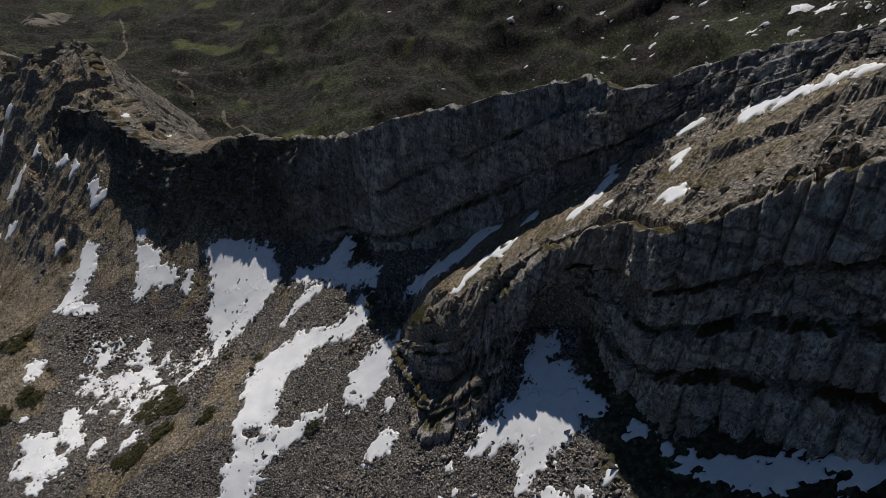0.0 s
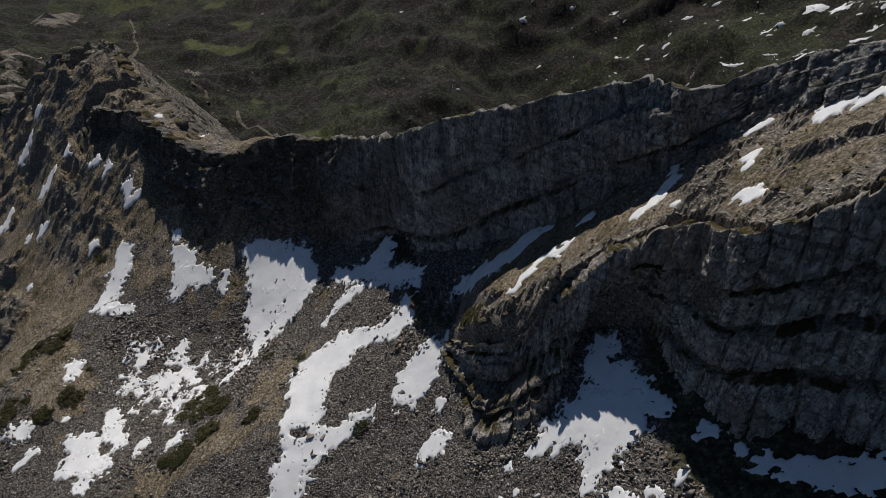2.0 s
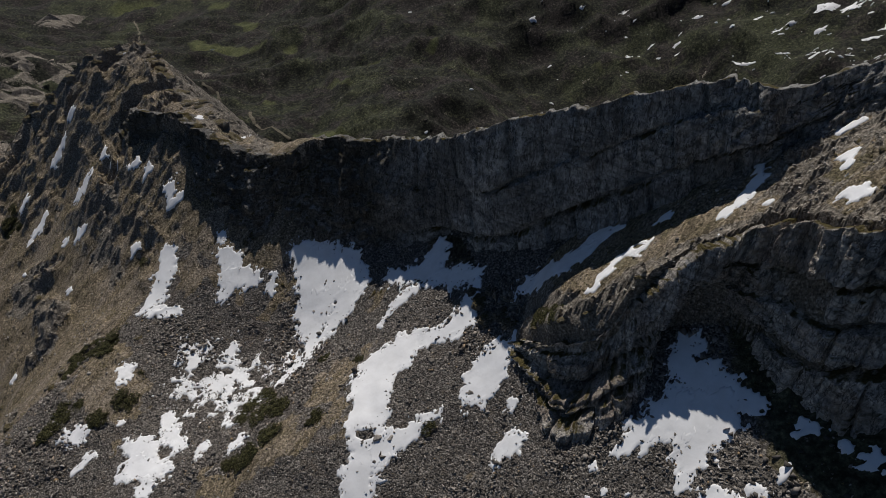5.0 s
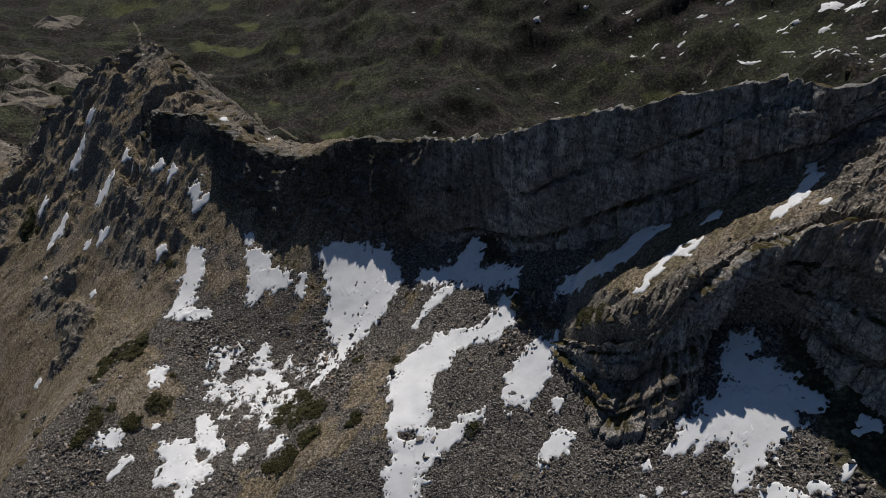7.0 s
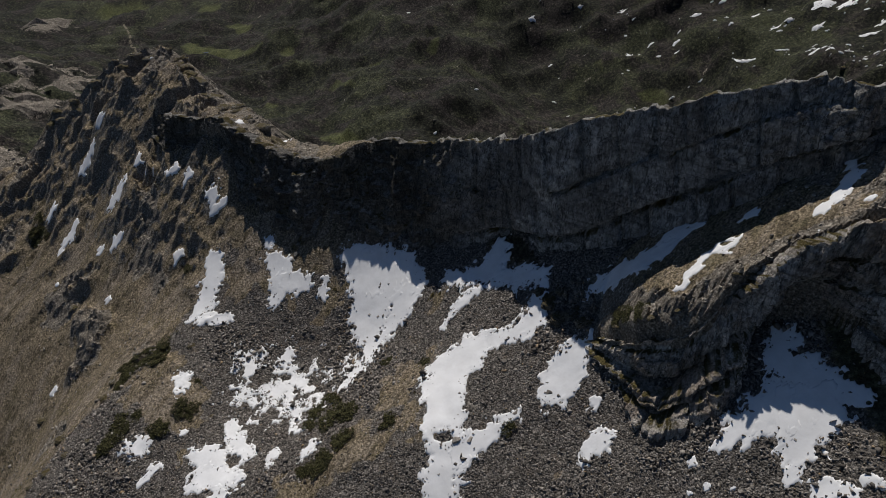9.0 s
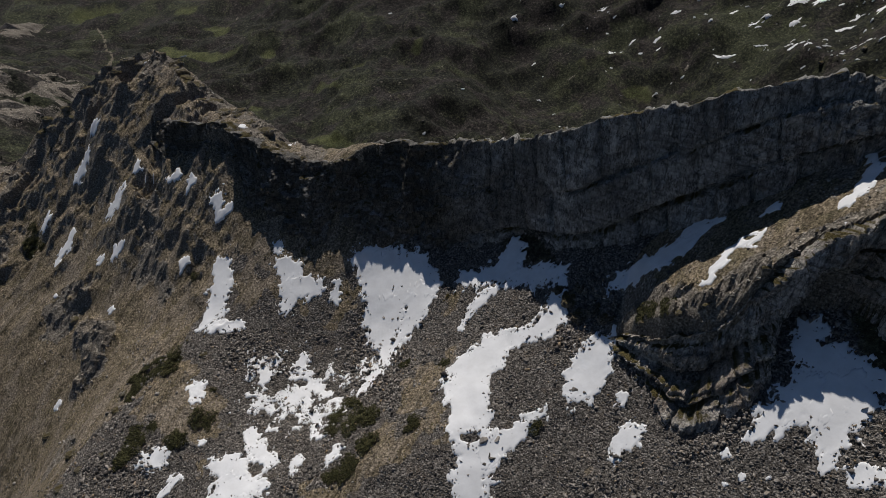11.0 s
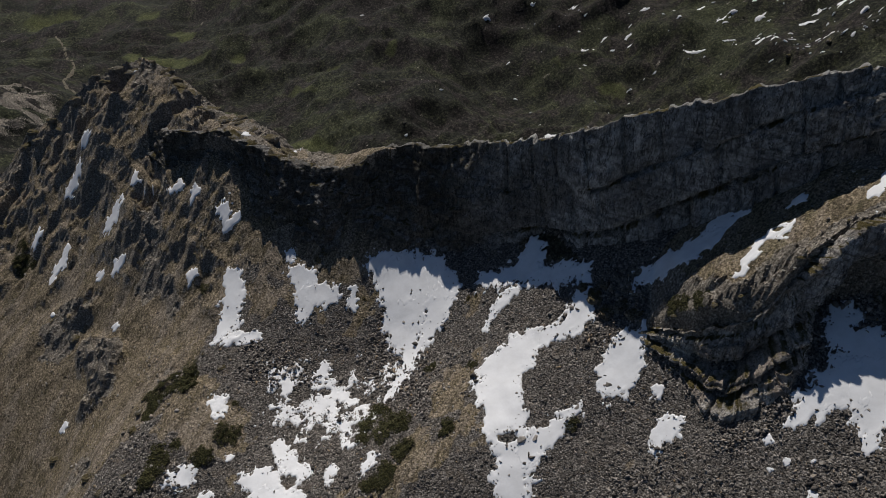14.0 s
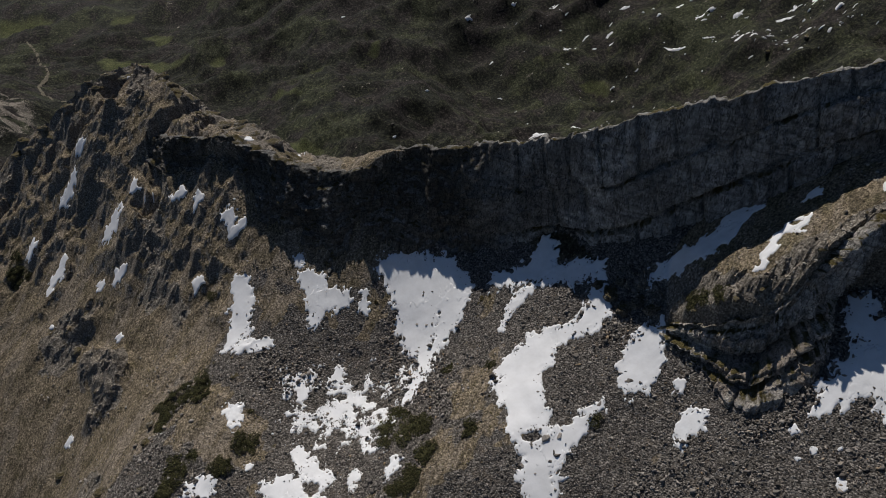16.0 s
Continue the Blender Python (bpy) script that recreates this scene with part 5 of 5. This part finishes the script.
# along the western crest and on the ramp
line = along(CREST[3:15], 46)
for k, (x, y, z) in enumerate(line):
    if k % 4 == 3:
        continue
    r = rng.uniform(1.2, 3.0)
    outcrop(x + rng.uniform(-2, 1), y + rng.uniform(-6, 0.5), r * 1.1, r * 0.7, r * rng.uniform(0.45, 0.7), rng.uniform(-60, 60), 0.4)
for x, y, r in RAMP_ROCKS:
    outcrop(x, y, r * 0.8, r * 0.3, r * 0.3, 30 + rng.uniform(-25, 25), 0.45, 0)


# ---- shrubs ----
def shrub_mesh(k, mat, count=700):
    a = rng.uniform(0, 2 * np.pi, count)
    rad = np.sqrt(rng.uniform(0, 1, count)) * (0.7 + 0.35 * grain(np.cos(a) * 1.5 + k * 9, np.sin(a) * 1.5, 0, 240) + 0.25 * grain(np.cos(a) * 4 + k * 9, np.sin(a) * 4, 0, 242))
    hgt = 0.24 * np.sqrt(np.maximum(1 - rad ** 2, 0.02)) * (0.7 + 0.5 * fbm(rad * np.cos(a) * 3 + 7 * k, rad * np.sin(a) * 3, 0, 2, 241)) * rng.uniform(0.3, 1.0, count) ** 0.4
    c = np.stack([rad * np.cos(a), rad * np.sin(a), hgt], -1)
    v = np.array([(-0.5, 0, 0), (0.5, -0.1, 0.1), (0.1, 0.5, 0.25), (0.0, 0.05, 0.6)])
    f = np.array([(0, 1, 2), (0, 3, 1), (1, 3, 2), (2, 3, 0)])
    p = np.einsum("nij,vj->nvi", turns(count), v) * rng.uniform(0.06, 0.16, count)[:, None, None] + c[:, None, :]
    return mesh_of("shrub", p.reshape(-1, 3), (f[None] + (np.arange(count) * 4)[:, None, None]).reshape(-1, 3), mat)


def stem_mesh():
    """A few crooked woody branches that spread along the ground."""
    V, Fc = [], []
    for k in range(7):
        a = 2 * math.pi * k / 7 + rng.uniform(-0.3, 0.3)
        for j in range(3):
            r0, r1 = 0.27 * j, 0.27 * (j + 1)
            p0 = np.array([r0 * math.cos(a), r0 * math.sin(a), 0.03 + 0.05 * j])
            a += rng.uniform(-0.3, 0.3)
            p1 = np.array([r1 * math.cos(a), r1 * math.sin(a), 0.08 + 0.05 * j])
            w = 0.022 / (j + 1)
            n = len(V)
            V += [p0 + (w, 0, 0), p0 + (0, w, 0), p0 + (0, 0, w), p1 + (0.6 * w, 0, 0), p1 + (0, 0.6 * w, 0), p1 + (0, 0, 0.6 * w)]
            Fc += [(n + b, n + (b + 1) % 3, n + 3 + (b + 1) % 3, n + 3 + b) for b in range(3)]
    return mesh_of("stem", np.array(V), np.array(Fc), BARK)


STEMS = [stem_mesh() for _ in range(3)]
GREEN_SHRUBS = [shrub_mesh(k, JUNIPER) for k in range(4)]
DRY_SHRUBS = [shrub_mesh(k + 5, BROOM, 450) for k in range(3)]


def shrub(x, y, r, dry=False):
    if float(snow_at(np.array([x]), np.array([y]))[0]) < 0.4 * r:
        return None
    kinds = DRY_SHRUBS if dry else GREEN_SHRUBS
    ob = new("shrub")
    leaves, stem = new("foliage", kinds[rng.integers(0, len(kinds))]), new("stem", STEMS[rng.integers(0, 3)])
    leaves.parent = stem.parent = ob
    e = 0.6
    gz = land_z(np.array([x, x + e, x]), np.array([y, y, y + e]), False)
    nrm = Vector((-(gz[1] - gz[0]) / e, -(gz[2] - gz[0]) / e, 1)).normalized()
    up = nrm.to_track_quat("Z", "Y").to_matrix().to_4x4()
    z = float(land_z(np.array([x]), np.array([y]))[0])
    ob.matrix_world = Matrix.Translation((x, y, z)) @ up @ pose(0, 0, 0, 0, 0, rng.uniform(0, 360)) @ Matrix.Diagonal((r, r * rng.uniform(0.7, 1.0), r * rng.uniform(0.8, 1.1), 1))
    return tagged(ob, "dry brown broom tuft on the slope" if dry else "low dark green juniper mat on stony ground", "shrub", "dry shrubs" if dry else "juniper shrubs")


for x, y, r in SHRUBS:
    for _ in range(max(2, int(r * 1.8))):
        shrub(x + rng.uniform(-0.8, 0.8) * r, y + rng.uniform(-0.8, 0.8) * r, min(1.25 * r, rng.uniform(1.3, 4.2)))
for x, y, r in DRY_SPOTS:
    for _ in range(max(1, int(r * 1.2))):
        shrub(x + rng.uniform(-0.8, 0.8) * r, y + rng.uniform(-0.8, 0.8) * r, rng.uniform(0.6, 1.3), True)


# ---- turf tufts, heath, far snow ----
x, y = scatter(60000, -215, 60, 40, 245)
part_ = cover_of(x, y)
low, back, crest, inside = land_parts(x, y)
ok = (back < -1) & (part_[:, 0] < 0.45) & (part_[:, 2] < 0.6) & (snow_at(x, y) > 0.2) & (rng.uniform(size=len(x)) < 0.15 + smooth(-0.1, 0.35, fbm(x / 6, y / 6, 0, 3, 62)))
x, y = x[ok], y[ok]
size = rng.uniform(0.15, 0.42, len(x))
TETRA = (np.array([(-0.6, -0.4, -0.2), (0.6, -0.4, -0.2), (0.0, 0.7, -0.2), (0.0, 0.0, 0.5)]), np.array([(0, 2, 1), (0, 1, 3), (1, 2, 3), (2, 0, 3)]))
strew("grass_tufts", [TETRA], np.stack([x, y, land_z(x, y) + 0.05], -1), size, TUFT, "dry straw-coloured grass tufts", "grass")

x, y = scatter(135000, -450, 330, 270, 740)
part_ = cover_of(x, y)
low, back, crest, inside = land_parts(x, y)
wood = smooth(535, 575, y) * smooth(-30, 40, x) * smooth(270, 220, x) * 0.7
dense = smooth(-0.05, 0.35, fbm(x / 40, y / 30, 0, 4, 63)) + 0.4 * smooth(60, 160, x) + wood
ok = (back > 14) & (part_[:, 1] < 0.3) & (rng.uniform(size=len(x)) < 0.08 + 0.55 * dense)
x, y, wood = x[ok], y[ok], wood[ok]
size = np.minimum(np.exp(rng.normal(-0.8, 0.4, len(x))), 0.9) * (1 + 0.15 * wood)
bare = rng.uniform(size=len(x)) < 0.12 * (x > 60)
CLUMPS = [hull(chip(6, 0.6)) for _ in range(6)]
z = land_z(x, y) + 0.15 * size
strew("heath_shrubs", CLUMPS, np.stack([x, y, z], -1)[~bare], size[~bare], FAR_LEAF, "dark heather and broom on the far slopes", "heath")
strew("bare_shrubs", CLUMPS, np.stack([x, y, z], -1)[bare], size[bare] * 1.2, BARE_TWIG, "leafless grey shrubs on the far slopes", "heath")
x, y = scatter(9000, -520, 420, 250, 760)
part_ = cover_of(x, y)
ok = (part_[:, 2] > 0.45) & (part_[:, 3] > 0.9)
x, y = x[ok], y[ok]
size = np.exp(rng.normal(-0.1, 0.5, len(x)))
strew("far_rocks", CHIPS, np.stack([x, y, land_z(x, y)], -1), size, STONES, "pale limestone blocks in the heath", "rocks")


def far_snow():
    """Scraps of snow left in the hollows of the far slope."""
    V, Fc, n = [], [], 0
    xs, ys = scatter(3600, 60, 420, 370, 680)
    high = land_z(xs, ys)
    ok = rng.uniform(size=len(xs)) < 0.04 + 0.96 * smooth(-62, -20, high) * smooth(-0.3, 0.3, fbm(xs / 45, ys / 45, 0, 2, 65))
    spots = [(x, y, float(np.exp(rng.normal(-0.75, 0.65))), rng.uniform(1.0, 3.5)) for x, y in zip(xs[ok], ys[ok])] + [(p[0], p[1], 0.38 * p[2], 2.2) for p in FAR_SNOW]
    for x0, y0, r, lng in spots:
        a = np.linspace(0, 2 * np.pi, 25)[:-1]
        rad = r * (1 + 0.45 * grain(np.cos(a) * 2 + x0, np.sin(a) * 2 + y0, 0, 66) + 0.22 * grain(np.cos(a) * 4 + x0, np.sin(a) * 4, 0, 67))
        dx, dy = rad * np.cos(a) * lng, rad * np.sin(a)
        th = 0.5 * math.sin(x0 * 0.7)
        px, py = x0 + dx * math.cos(th) - dy * math.sin(th), y0 + dx * math.sin(th) + dy * math.cos(th)
        V.append(np.stack([np.r_[x0, x0 + 0.55 * (px - x0), px], np.r_[y0, y0 + 0.55 * (py - y0), py], np.r_[0.6, np.full(24, 0.55), np.full(24, -0.1)]], -1))
        k = np.arange(24)
        k2 = (k + 1) % 24
        Fc += [np.stack([0 * k, 1 + k, 1 + k2], -1) + n, np.stack([1 + k, 25 + k, 25 + k2], -1) + n, np.stack([1 + k, 25 + k2, 1 + k2], -1) + n]
        n += 49
    V = np.concatenate(V)
    V[:, 2] += land_z(V[:, 0], V[:, 1])
    return tagged(new("far_snow", mesh_of("far_snow", V, np.concatenate(Fc), SNOW)), "scattered scraps of old snow on the far slope", "snow", kind="stuff")


far_snow()


def track(name, pts, width, label):
    p = along(np.array([(x, y, 0.0) for x, y in pts]), 60)
    t = np.gradient(p[:, :2], axis=0)
    t /= np.linalg.norm(t, axis=1)[:, None]
    side = np.stack([-t[:, 1], t[:, 0]], 1)
    rows = []
    for k in (-1, -0.5, 0, 0.5, 1):
        q = p[:, :2] + side * k * width * 0.5 * (1 + 0.25 * grain(np.arange(60) / 3.0, 0 * np.arange(60), 0, 68)[:, None])
        rows.append(np.stack([q[:, 0], q[:, 1], land_z(q[:, 0], q[:, 1]) + 0.55 - 0.25 * abs(k)], -1))
    P = np.stack(rows, 1)
    return tagged(new(name, mesh_of(name, P.reshape(-1, 3), grid_faces(60, 5), TRACK)), label, "track", kind="structure")


for k, pts in enumerate(TRACKS):
    track("road_%d" % (k + 1), pts, 2.6, "pale gravel track winding through the heath")
px, py, pr = POND_AT
a = np.linspace(0, 2 * np.pi, 33)[:-1]
rad = pr * (1 + 0.3 * grain(np.cos(a) * 1.5, np.sin(a) * 1.5, 0, 69))
zz = float(land_z(np.array([px]), np.array([py]))[0]) + 0.5
P = np.vstack([[(px, py, zz)], np.stack([px + rad * np.cos(a) * 1.5, py + rad * np.sin(a), 0 * a + zz], -1)])
k = np.arange(32)
tagged(new("water", mesh_of("water", P, np.stack([0 * k, 1 + k, 1 + (k + 1) % 32], -1), POND)), "small still pond in a green meadow", "pond", kind="structure")
